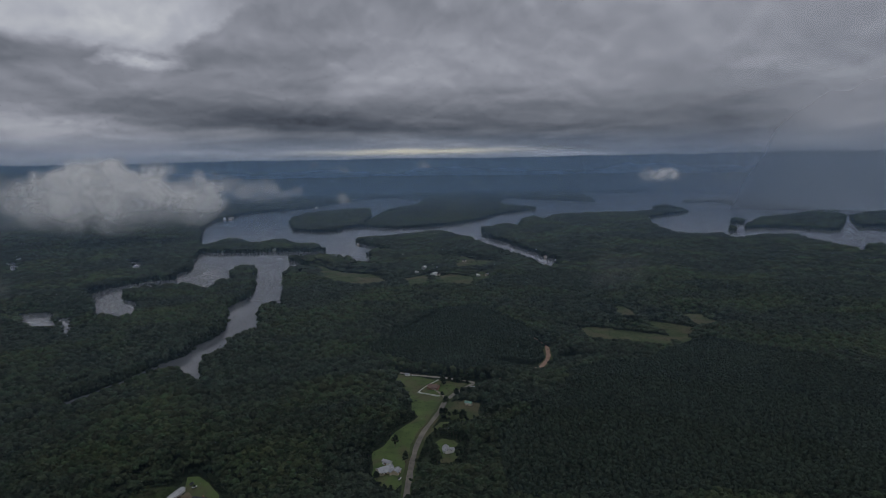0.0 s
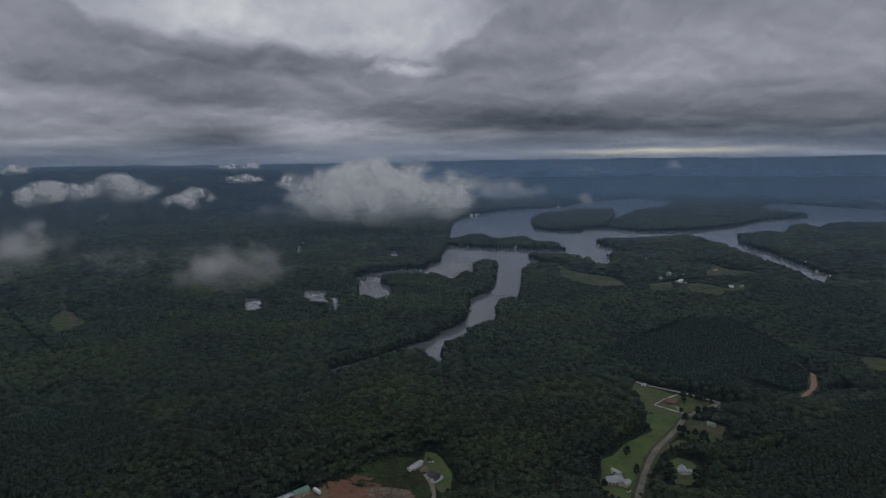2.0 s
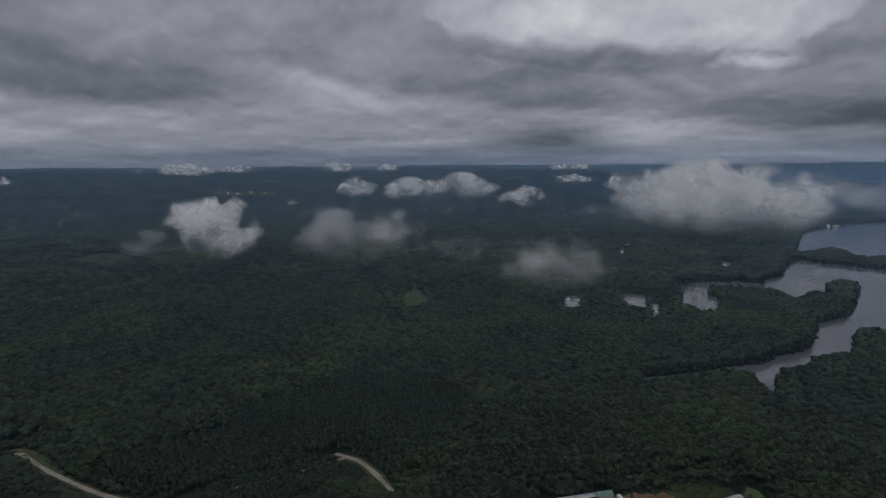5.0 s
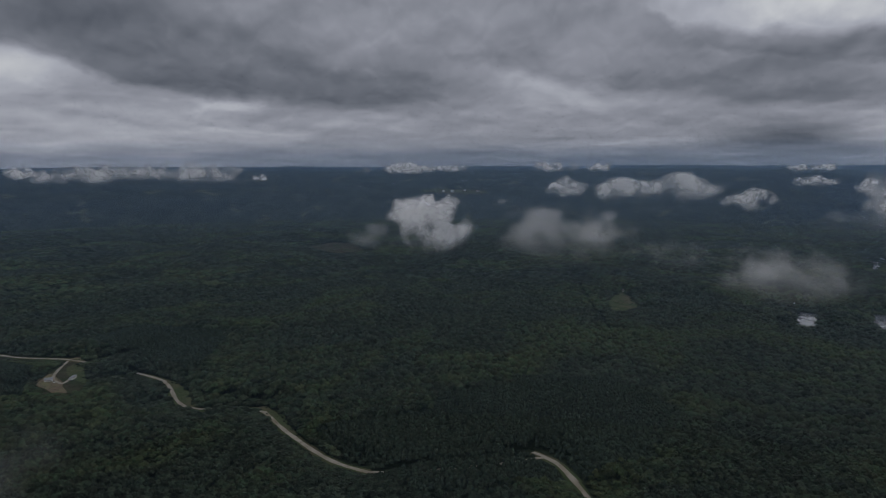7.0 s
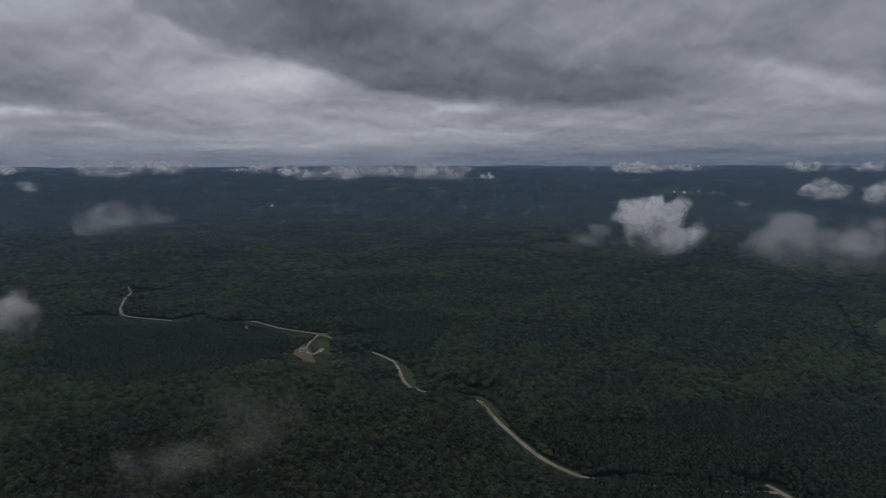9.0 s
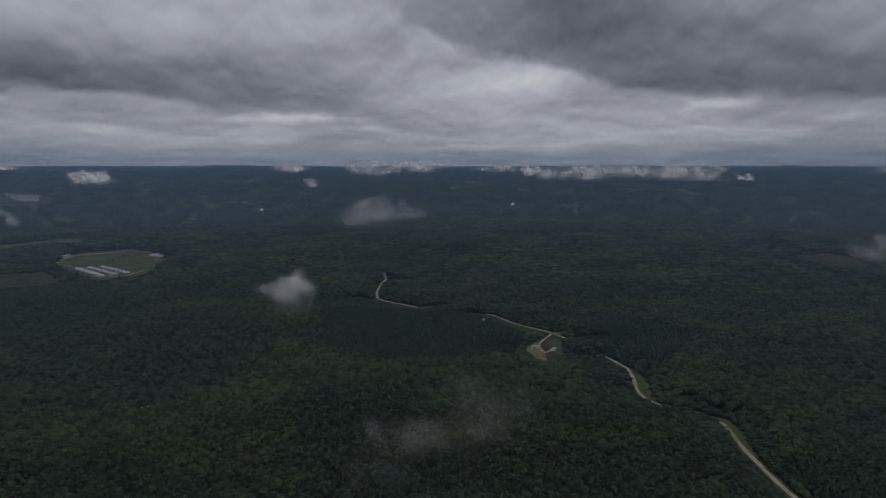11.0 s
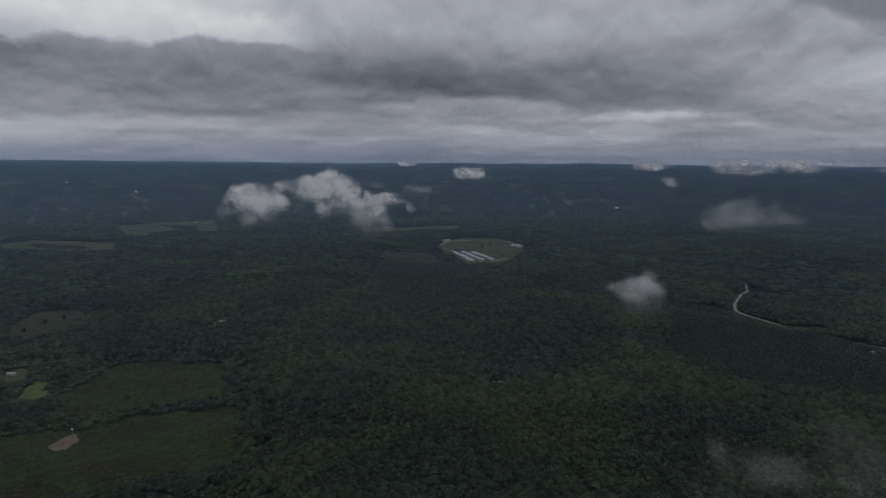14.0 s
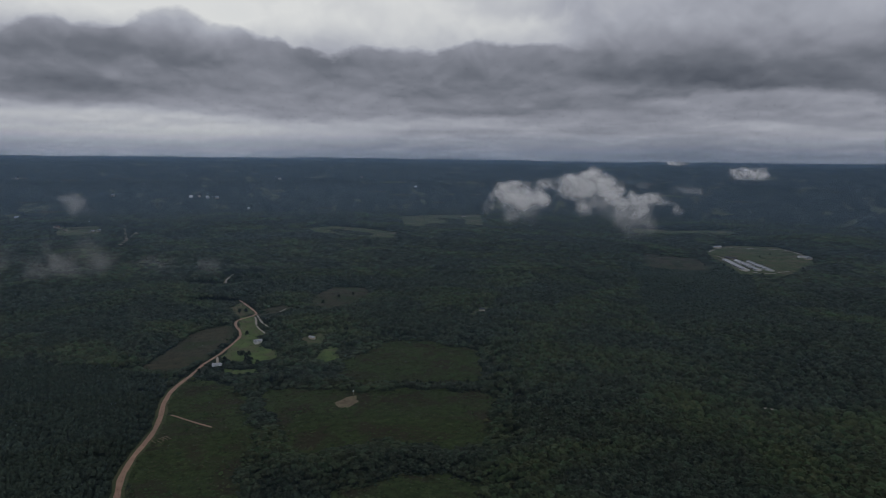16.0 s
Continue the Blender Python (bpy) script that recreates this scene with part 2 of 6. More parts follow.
    level = calc(t, "MULTIPLY", level, 1.13, clamp=True)
    cloud = ramp(t, level, [(0.20, (0.028, 0.034, 0.046)), (0.30, (0.072, 0.083, 0.106)), (0.43, (0.149, 0.162, 0.194)), (0.55, (0.252, 0.265, 0.310)),
                            (0.66, (0.380, 0.394, 0.448)), (0.78, (0.560, 0.570, 0.595)), (0.92, (0.80, 0.80, 0.78))])
    # a pale clear strip low down between the layer and the land
    strip = vcalc(t, "MULTIPLY", vcalc(t, "SUBTRACT", crisp_at, (*CLEAR_STRIP[:2], 0.0)), (1 / CLEAR_STRIP[2], 1 / CLEAR_STRIP[3], 0.0))
    strip = calc(t, "EXPONENT", calc(t, "MULTIPLY", vcalc(t, "DOT_PRODUCT", strip, strip), -1.0))
    cloud = mix(t, calc(t, "MULTIPLY", strip, 0.85), cloud, (0.80, 0.72, 0.52))
    # thicker and duller cloud overhead
    lift = node(t, "MapRange")
    lift.inputs["From Min"].default_value, lift.inputs["From Max"].default_value = 0.30, 0.62
    lift.inputs["To Min"].default_value, lift.inputs["To Max"].default_value = 1.0, 0.86
    t.links.new(z, lift.inputs[0])
    lift = lift.outputs[0]
    cloud = vcalc(t, "SCALE", cloud)
    t.links.new(lift, cloud.node.inputs["Scale"])
    sky = node(t, "TexSky")
    sky.sky_type, sky.sun_disc = "NISHITA", False
    sky.sun_elevation, sky.sun_rotation = radians(SUN_EL), radians(-SUN_AZ)
    blue = vcalc(t, "SCALE", sky.outputs[0])
    blue.node.inputs["Scale"].default_value = 0.05
    # thin cover lets a little blue through where the layer is brightest
    cover = calc(t, "SUBTRACT", 1.0, calc(t, "MULTIPLY", calc(t, "SUBTRACT", level, 0.55, clamp=True), 0.5), clamp=True)
    col = mix(t, cover, blue, cloud)
    # below the horizon: hazy distant land
    land = calc(t, "MULTIPLY", calc(t, "ADD", z, 0.004), -250.0, clamp=True)
    col = mix(t, land, col, (0.045, 0.062, 0.085))
    bg = node(t, "Background")
    bg.inputs[1].default_value = 1.0
    t.links.new(col, bg.inputs[0])
    t.links.new(bg.outputs[0], node(t, "OutputWorld").inputs[0])


CLEAR_STRIP = (0.6, 0.50, 8.0, 0.22)  # bearing, elevation, half width, half height
make_world()
sun_data = bpy.data.lights.new("sun", "SUN")
sun_data.energy, sun_data.angle, sun_data.color = 0.35, radians(25), (1.0, 0.96, 0.9)
sun = new("sun", sun_data)
sun.matrix_world = look((0, 0, 0), (math.sin(radians(SUN_AZ)) * math.cos(radians(SUN_EL)), -math.cos(radians(SUN_AZ)) * math.cos(radians(SUN_EL)), -math.sin(radians(SUN_EL))))


# ---------------------------------------------------------------- materials
def material(name, dark, light, scale=0.2, rough=0.9, spot=None, spot_scale=0.02, per_piece=0.0, bump=0.0, bump_scale=1.0, metal=0.0, spec=0.3):
    """Two scales of colour, an optional spread from piece to piece, and relief."""
    m = bpy.data.materials.new(name)
    m.use_nodes = True
    t = m.node_tree
    p = t.nodes["Principled BSDF"]
    where = node(t, "NewGeometry")
    pos = where.outputs["Position"]
    n1 = grain(t, pos, scale, 5, 0.6)
    c = ramp(t, n1.outputs[0], [(0.3, dark), (0.7, light)])
    if spot:
        n2 = grain(t, pos, spot_scale, 3, 0.6, 0.4)
        k = calc(t, "MULTIPLY", calc(t, "SUBTRACT", n2.outputs[0], 0.46, clamp=True), 6.0, clamp=True)
        c = mix(t, k, c, spot)
    if per_piece:
        hsv = node(t, "HueSaturation")
        t.links.new(c, hsv.inputs["Color"])
        r = where.outputs["Random Per Island"]
        t.links.new(calc(t, "MULTIPLY_ADD", r, per_piece, 1.0 - per_piece / 2), hsv.inputs["Value"])
        r2 = calc(t, "FRACT", calc(t, "MULTIPLY", r, 17.31))
        t.links.new(calc(t, "MULTIPLY_ADD", r2, 0.075, 0.455), hsv.inputs["Hue"])
        c = hsv.outputs[0]
    t.links.new(c, p.inputs["Base Color"])
    p.inputs["Roughness"].default_value = rough
    p.inputs["Metallic"].default_value = metal
    p.inputs["Specular IOR Level"].default_value = spec
    if bump:
        n3 = grain(t, pos, bump_scale, 4, 0.65)
        b = node(t, "Bump")
        b.inputs["Strength"].default_value = 1.0
        b.inputs["Distance"].default_value = bump
        t.links.new(n3.outputs[0], b.inputs["Height"])
        t.links.new(b.outputs[0], p.inputs["Normal"])
    return m


M_LEAF = material("broadleaf_canopy", (0.016, 0.024, 0.017), (0.044, 0.063, 0.040), 0.5, 0.85, (0.043, 0.062, 0.028), 0.006, 0.85, 0.8, 1.3, spec=0.15)
M_PINE = material("pine_canopy", (0.021, 0.032, 0.022), (0.044, 0.063, 0.042), 0.6, 0.85, (0.036, 0.052, 0.038), 0.01, 0.45, 0.5, 1.2, spec=0.12)
M_FLOOR = material("wooded_ground", (0.022, 0.032, 0.018), (0.040, 0.056, 0.030), 0.06, 0.95, (0.030, 0.042, 0.026), 0.004, 0, 6.0, 0.09, spec=0.1)
M_LAWN = material("mown_grass", (0.054, 0.086, 0.030), (0.104, 0.152, 0.048), 0.05, 0.9, (0.096, 0.100, 0.052), 0.03, 0, 0.1, 1.5, spec=0.15)
M_MEADOW = material("pasture", (0.044, 0.064, 0.028), (0.082, 0.100, 0.046), 0.06, 0.95, (0.098, 0.092, 0.054), 0.018, 0, 0.3, 0.6, spec=0.1)
M_BROWN = material("dry_field", (0.036, 0.041, 0.025), (0.074, 0.065, 0.042), 0.07, 0.95, (0.036, 0.050, 0.024), 0.02, 0, 0.4, 0.5, spec=0.1)
M_BRUSH = material("cutover_brush", (0.025, 0.042, 0.016), (0.058, 0.080, 0.030), 0.12, 0.95, (0.042, 0.040, 0.024), 0.025, 0, 0.8, 0.5, spec=0.1)
M_DIRT = material("bare_dirt", (0.115, 0.092, 0.063), (0.20, 0.16, 0.112), 0.12, 0.95, (0.17, 0.16, 0.09), 0.05, 0, 0.2, 0.8, spec=0.1)
M_RED = material("red_clay", (0.14, 0.07, 0.045), (0.25, 0.14, 0.095), 0.12, 0.95, (0.16, 0.10, 0.06), 0.06, 0, 0.5, 0.4, spec=0.1)
M_CLAYROAD = material("packed_clay_road", (0.27, 0.165, 0.12), (0.38, 0.25, 0.185), 0.15, 0.95, (0.30, 0.20, 0.15), 0.05, spec=0.1)
M_ASPHALT = material("worn_asphalt", (0.12, 0.11, 0.10), (0.18, 0.165, 0.145), 0.3, 0.85, (0.21, 0.19, 0.16), 0.08, spec=0.2)
M_GRAVEL = material("gravel", (0.26, 0.235, 0.20), (0.38, 0.34, 0.29), 0.4, 0.95, (0.22, 0.19, 0.14), 0.05, spec=0.1)
M_METAL = material("galvanised_roof", (0.32, 0.335, 0.365), (0.42, 0.435, 0.465), 0.4, 0.5, (0.28, 0.29, 0.31), 0.1, spec=0.4, metal=0.2)
M_WHITE = material("white_siding", (0.66, 0.66, 0.64), (0.78, 0.78, 0.76), 0.6, 0.7)
M_SHINGLE = material("dark_shingle", (0.045, 0.048, 0.056), (0.075, 0.078, 0.088), 0.8, 0.9)
M_BROWNROOF = material("brown_shingle", (0.15, 0.10, 0.085), (0.22, 0.155, 0.13), 0.8, 0.9)
M_GREENROOF = material("green_metal_roof", (0.13, 0.25, 0.20), (0.19, 0.32, 0.26), 0.5, 0.6)
M_REDROOF = material("red_metal_roof", (0.35, 0.07, 0.06), (0.45, 0.10, 0.08), 0.6, 0.7)
M_BRICK = material("brick_wall", (0.25, 0.12, 0.085), (0.33, 0.17, 0.12), 1.2, 0.9)
M_TAN = material("tan_siding", (0.42, 0.36, 0.27), (0.50, 0.44, 0.34), 0.7, 0.8)
M_GLASS = material("window_glass", (0.03, 0.035, 0.04), (0.05, 0.055, 0.06), 1.0, 0.1, spec=0.6)
M_WOOD = material("weathered_wood", (0.20, 0.17, 0.14), (0.30, 0.26, 0.21), 1.5, 0.9)
M_BARK = material("bark", (0.07, 0.055, 0.042), (0.13, 0.105, 0.08), 2.0, 0.95, bump=0.05, bump_scale=6)
M_SHRUB = material("shrub_leaves", (0.023, 0.039, 0.016), (0.060, 0.086, 0.032), 0.6, 0.85, (0.056, 0.060, 0.034), 0.02, 0.7, spec=0.15)


def ground_material():
    """Wooded ground; far off, woods and small fields drawn out into thin streaks, tinted bluer as by haze."""
    m = material("wooded_ground_far", (0.022, 0.032, 0.018), (0.040, 0.056, 0.030), 0.06, 0.95, (0.030, 0.042, 0.026), 0.004, 0, 6.0, 0.09, spec=0.1)
    t = m.node_tree
    p = t.nodes["Principled BSDF"]
    near = p.inputs["Base Color"].links[0].from_socket
    sep = node(t, "SeparateXYZ")
    t.links.new(node(t, "NewGeometry").outputs["Position"], sep.inputs[0])
    x, y, z = sep.outputs
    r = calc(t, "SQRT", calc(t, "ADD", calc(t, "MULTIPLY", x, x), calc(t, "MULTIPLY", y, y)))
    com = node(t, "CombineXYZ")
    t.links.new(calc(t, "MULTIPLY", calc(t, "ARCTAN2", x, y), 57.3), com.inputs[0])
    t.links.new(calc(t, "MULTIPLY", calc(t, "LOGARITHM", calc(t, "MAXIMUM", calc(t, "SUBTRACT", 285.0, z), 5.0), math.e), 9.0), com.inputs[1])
    # bluer woods tone: some of the distance haze is put into the colour
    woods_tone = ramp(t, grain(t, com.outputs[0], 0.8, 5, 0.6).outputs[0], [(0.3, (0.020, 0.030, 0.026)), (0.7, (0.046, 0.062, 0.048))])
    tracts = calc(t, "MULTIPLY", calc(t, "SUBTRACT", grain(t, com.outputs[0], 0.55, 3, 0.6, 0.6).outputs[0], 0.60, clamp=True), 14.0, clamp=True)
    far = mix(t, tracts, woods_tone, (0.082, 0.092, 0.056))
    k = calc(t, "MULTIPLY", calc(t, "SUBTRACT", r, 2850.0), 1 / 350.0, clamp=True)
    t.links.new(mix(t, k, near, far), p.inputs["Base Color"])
    return m


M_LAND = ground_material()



def water_material():
    m = bpy.data.materials.new("lake_water")
    m.use_nodes = True
    t = m.node_tree
    p = t.nodes["Principled BSDF"]
    pos = node(t, "NewGeometry").outputs["Position"]
    wide = grain(t, pos, 0.006, 4, 0.6, 0.8)
    p.inputs["Base Color"].default_value = (0.115, 0.123, 0.138, 1)
    t.links.new(calc(t, "MULTIPLY_ADD", wide.outputs[0], 0.16, 0.06), p.inputs["Roughness"])
    p.inputs["IOR"].default_value = 1.333
    rip = grain(t, pos, 0.5, 3, 0.6)
    b = node(t, "Bump")
    b.inputs["Strength"].default_value = 0.12
    b.inputs["Distance"].default_value = 0.015
    t.links.new(rip.outputs[0], b.inputs["Height"])
    t.links.new(b.outputs[0], p.inputs["Normal"])
    return m


M_WATER = water_material()


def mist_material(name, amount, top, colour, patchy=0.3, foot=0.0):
    """Haze painted on thin sheets: a share of tinted scatter that fades with height."""
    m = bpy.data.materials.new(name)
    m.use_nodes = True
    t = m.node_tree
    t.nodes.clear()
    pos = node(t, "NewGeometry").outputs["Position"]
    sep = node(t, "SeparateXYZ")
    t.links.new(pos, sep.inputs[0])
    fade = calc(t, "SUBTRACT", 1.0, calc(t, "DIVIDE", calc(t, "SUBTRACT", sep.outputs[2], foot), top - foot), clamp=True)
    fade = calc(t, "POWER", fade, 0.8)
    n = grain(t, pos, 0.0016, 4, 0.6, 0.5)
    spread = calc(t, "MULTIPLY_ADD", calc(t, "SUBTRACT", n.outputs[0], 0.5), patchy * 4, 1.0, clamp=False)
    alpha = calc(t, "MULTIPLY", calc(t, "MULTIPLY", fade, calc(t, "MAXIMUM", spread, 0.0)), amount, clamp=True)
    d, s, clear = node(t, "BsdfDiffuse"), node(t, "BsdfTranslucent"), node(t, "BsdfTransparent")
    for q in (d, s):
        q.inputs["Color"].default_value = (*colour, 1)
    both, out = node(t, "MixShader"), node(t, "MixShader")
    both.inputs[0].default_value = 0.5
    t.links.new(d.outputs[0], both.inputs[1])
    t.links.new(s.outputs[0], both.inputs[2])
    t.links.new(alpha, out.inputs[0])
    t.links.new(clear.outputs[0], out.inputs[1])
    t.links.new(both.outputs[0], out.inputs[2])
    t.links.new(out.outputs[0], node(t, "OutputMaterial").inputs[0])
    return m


# ---------------------------------------------------------------- plan (metres, camera over the origin)
SHORE_WEST = [(-255, 704), (-275, 724), (-318, 776), (-340, 766), (-354, 726), (-373, 684), (-391, 647), (-412, 682), (-393, 721), (-373, 765), (-355, 821), (-333, 853), (-339, 893), (-328, 930), (-324, 975), (-328, 1006), (-365, 1123), (-361, 1160), (-351, 1206), (-356, 1276), (-405, 1458), (-395, 1453), (-424, 1537), (-457, 1549), (-467, 1482), (-420, 1353), (-450, 1362), (-444, 1283), (-457, 1267), (-488, 1317), (-515, 1333), (-551, 1319), (-586, 1304), (-614, 1269), (-594, 1226), (-561, 1202), (-536, 1166), (-504, 1059), (-517, 1046), (-547, 1060), (-568, 1060), (-649, 1214), (-703, 1263), (-688, 1294), (-675, 1341), (-652, 1384), (-621, 1415), (-568, 1425), (-593, 1488), (-581, 1545), (-618, 1660)]
SHORE_NORTH = [(-642, 1745), (-659, 1853), (-584, 1831), (-516, 1821), (-454, 1834), (-387, 1825), (-292, 1822), (-335, 1907), (-399, 1930), (-472, 2063), (-503, 2040), (-515, 1948), (-559, 1981), (-630, 2104), (-660, 2079), (-670, 1998), (-685, 1923), (-794, 2232), (-889, 2518), (-917, 2715), (-919, 2917), (-903, 3083), (-865, 3197), (-786, 3279), (-670, 3358), (-604, 3492), (-545, 3728), (-471, 3946), (-388, 4190), (-244, 4265), (-136, 4484), (-35, 4324), (10, 4072)]
SHORE_FAR = [(-76, 3483), (-183, 3167), (-225, 2809), (-251, 2459), (-118, 2375), (10, 2410), (99, 2475), (224, 2630), (323, 2872), (427, 2967), (544, 3101), (483, 3256), (402, 3573), (508, 3980), (638, 3833), (802, 3639), (947, 3504), (995, 3746), (1041, 4209), (1010, 4405), (1047, 4393), (1250, 4344), (1257, 4296), (1445, 4277), (1683, 4193), (1995, 4050), (2280, 3902), (2531, 3740), (2756, 3582), (2914, 3452)]
SHORE_EAST = [(1466, 1722), (1326, 1708), (1196, 1671), (1122, 1576), (1131, 1704), (1114, 1779), (1118, 1899), (1044, 1926), (918, 1850), (936, 1959), (879, 1954), (812, 2011), (800, 2128), (846, 2368), (918, 2584), (1054, 2710), (1172, 2796), (1194, 2967), (1194, 3186), (1105, 3059), (1040, 2842), (907, 2752), (728, 2737), (610, 2764), (524, 2647), (470, 2488), (455, 2661), (390, 2551), (343, 2343), (288, 2374), (236, 2286), (196, 2275), (192, 2084), (250, 1920), (274, 1795), (307, 1663), (333, 1567)]
SHORE_SOUTH = [(283, 1426), (264, 1501), (253, 1609), (224, 1663), (198, 1764), (176, 1838), (133, 1991), (85, 2121), (29, 2198), (-30, 2141), (-105, 2106), (-194, 2045), (-234, 2010), (-164, 1896), (-108, 1818), (-161, 1760), (-146, 1631), (-146, 1522), (-182, 1595), (-235, 1668), (-276, 1694), (-327, 1681), (-380, 1690), (-323, 1619), (-290, 1524), (-321, 1504), (-331, 1459), (-313, 1365), (-272, 1170), (-261, 1095), (-276, 1114), (-292, 1098), (-301, 1115), (-273, 1008), (-261, 940), (-280, 917), (-283, 888), (-291, 894), (-279, 841), (-290, 835), (-297, 811), (-300, 812), (-272, 733)]
LAKE = SHORE_WEST + SHORE_NORTH + SHORE_FAR + SHORE_EAST + SHORE_SOUTH
ISLANDS = [
    [(-569, 2627), (-498, 2369), (-405, 2317), (-323, 2320), (-322, 2413), (-254, 2459), (-251, 2726), (-256, 2933), (-290, 3265), (-394, 3290), (-499, 3209), (-566, 3032), (-590, 2762)],
    [(1132, 2316), (1180, 2307), (1209, 2369), (1175, 2397)],
    [(1021, 2099), (1033, 2080), (1071, 2157), (1054, 2160)],
    [(1102, 2152), (1177, 2174), (1259, 2141), (1311, 2097), (1360, 2038), (1464, 2175), (1618, 2397), (1750, 2650), (1648, 2644), (1480, 2522), (1318, 2437), (1195, 2286)],
    [(1346, 3311), (1528, 3346), (1543, 2960), (1630, 2872), (1768, 2838), (1846, 2943), (1815, 3100), (1674, 3394), (1574, 3518), (1441, 3507)],
    [(1660, 2426), (1492, 2134), (1565, 2103), (1676, 2065), (2120, 2620), (1934, 2607), (1806, 2554)],
]
PONDS = [
    [(-733, 1118), (-711, 1128), (-677, 1130), (-613, 1025), (-630, 1016), (-653, 1021)],
    [(-638, 1079), (-618, 1083), (-568, 992), (-562, 966), (-582, 989)],
    [(-793, 1014), (-768, 1035), (-693, 932), (-703, 917), (-718, 918)],
    [(-1143, 1731), (-1121, 1735), (-1004, 1552), (-1020, 1549)],
    [(-794, 1694), (-767, 1699), (-707, 1563), (-729, 1559)],
]
LAWNS = [
    [(-43, 754), (-30, 749), (-11, 737), (7, 728), (26, 721), (45, 714), (51, 708), (40, 696), (22, 671), (16, 660), (10, 631), (1, 606), (-9, 578), (-15, 544), (-18, 516), (-20, 492), (-30, 477), (-41, 486), (-49, 503), (-52, 525), (-53, 545), (-46, 556), (-40, 568), (-36, 585), (-24, 601), (-14, 621), (-19, 642), (-25, 686), (-39, 724)],
    [(2, 558), (11, 569), (23, 566), (28, 552), (26, 533), (18, 517), (7, 518), (2, 535)],
    [(9, 608), (20, 607), (1, 582), (-7, 561), (-11, 554), (-3, 588)],
    [(56, -814), (27, -800), (7, -801), (7, -775), (30, -773), (47, -785)],
    [(-208, 509), (-198, 508), (-187, 498), (-173, 479), (-162, 456), (-169, 446), (-185, 456), (-190, 477), (-200, 482)],
    [(41, -1074), (14, -1075), (10, -1008), (-1, -959), (13, -926), (-1, -888), (-21, -867), (-12, -829), (13, -816), (35, -829), (56, -839), (56, -861), (45, -911), (33, -951), (38, -1015)],
    [(-61, -812), (-72, -855), (-89, -878), (-98, -867), (-92, -809), (-78, -803)],
]
MEADOWS = [
    [(19, 660), (38, 663), (51, 650), (50, 617), (30, 604), (15, 619), (14, 634)],
    [(60, -1144), (39, -1188), (18, -1117), (12, -1087), (43, -1074)],
    [(-940, -158), (-954, -150), (-921, -129), (-861, -127), (-884, -142)],
    [(-838, -35), (-821, -18), (-763, -5), (-694, 11), (-726, -8), (-763, -20)],
    [(-709, 41), (-699, 73), (-662, 88), (-597, 90), (-631, 83), (-682, 68)],
    [(-49, -923), (-75, -948), (-96, -943), (-82, -887), (-58, -876)],
    [(720, -2579), (643, -2585), (578, -2615), (505, -2263), (576, -2245), (632, -2271)],
    [(-1236, -1529), (-1339, -1630), (-1438, -1668), (-1553, -1600), (-1515, -1461), (-1403, -1313), (-1235, -1207), (-1128, -1158), (-1075, -1201), (-1131, -1320), (-1203, -1464)],
    [(-167, -2405), (-268, -2468), (-363, -2371), (-467, -2221), (-408, -2002), (-332, -2046), (-233, -2143), (-173, -2222)],
    [(-611, -2831), (-760, -2867), (-1005, -2846), (-838, -2316), (-705, -2318), (-581, -2318), (-545, -2452)],
    [(-1407, -2191), (-1519, -2071), (-1655, -2062), (-1739, -2003), (-1605, -1864), (-1421, -1901), (-1294, -1976)],
    [(227, 942), (255, 946), (293, 926), (335, 901), (361, 881), (325, 840), (281, 863), (233, 879)],
    [(352, 971), (379, 958), (405, 929), (375, 866), (349, 840), (351, 896), (342, 945)],
    [(323, 1074), (343, 1072), (346, 1002), (316, 1002)],
    [(418, 1012), (450, 1009), (455, 948), (412, 932)],
    [(-276, 1568), (-255, 1554), (-230, 1501), (-184, 1463), (-130, 1437), (-80, 1336), (-136, 1312), (-209, 1363), (-246, 1450)],
    [(-50, 1378), (-0, 1422), (3, 1329), (-40, 1273)],
    [(71, 1577), (91, 1684), (124, 1604), (185, 1584), (115, 1493), (67, 1491)],
    [(105, 1424), (130, 1449), (143, 1352), (109, 1327)],
    [(23, 1387), (53, 1426), (107, 1374), (89, 1262), (38, 1289)],
    [(-3679, 1354), (-3639, 1495), (-3469, 1698), (-3402, 1679), (-3508, 1492), (-3621, 1332)],
    [(-338, -1004), (-363, -1042), (-387, -1054), (-384, -1036), (-364, -1014), (-339, -991)],
    [(-991, 746), (-1042, 803), (-1070, 842), (-1026, 827), (-930, 771), (-909, 724), (-919, 702)],
]
BROWN_FIELDS = [
    [(-880, -184), (-912, -181), (-950, -166), (-981, -160), (-988, -146), (-968, -143), (-942, -154), (-921, -131), (-855, -120), (-835, -123), (-824, -143), (-837, -167)],
    [(152, -831), (141, -862), (121, -929), (105, -991), (75, -1020), (49, -1021), (45, -976), (49, -929), (63, -893), (79, -852), (96, -823), (120, -812)],
    [(-92, -1207), (-139, -1290), (-204, -1264), (-199, -1198), (-150, -1121), (-107, -1096), (-79, -1129)],
    [(5, -1118), (-32, -1144), (-53, -1122), (-40, -1095), (-10, -1082)],
    [(-1055, -1583), (-1100, -1510), (-1140, -1455), (-1102, -1344), (-1026, -1262), (-967, -1290), (-918, -1332)],
    [(-2086, 360), (-2171, 473), (-2092, 533), (-1839, 503), (-1836, 416)],
    [(-3608, 1383), (-3623, 1539), (-3500, 1712), (-3385, 1638), (-3490, 1410)],
]
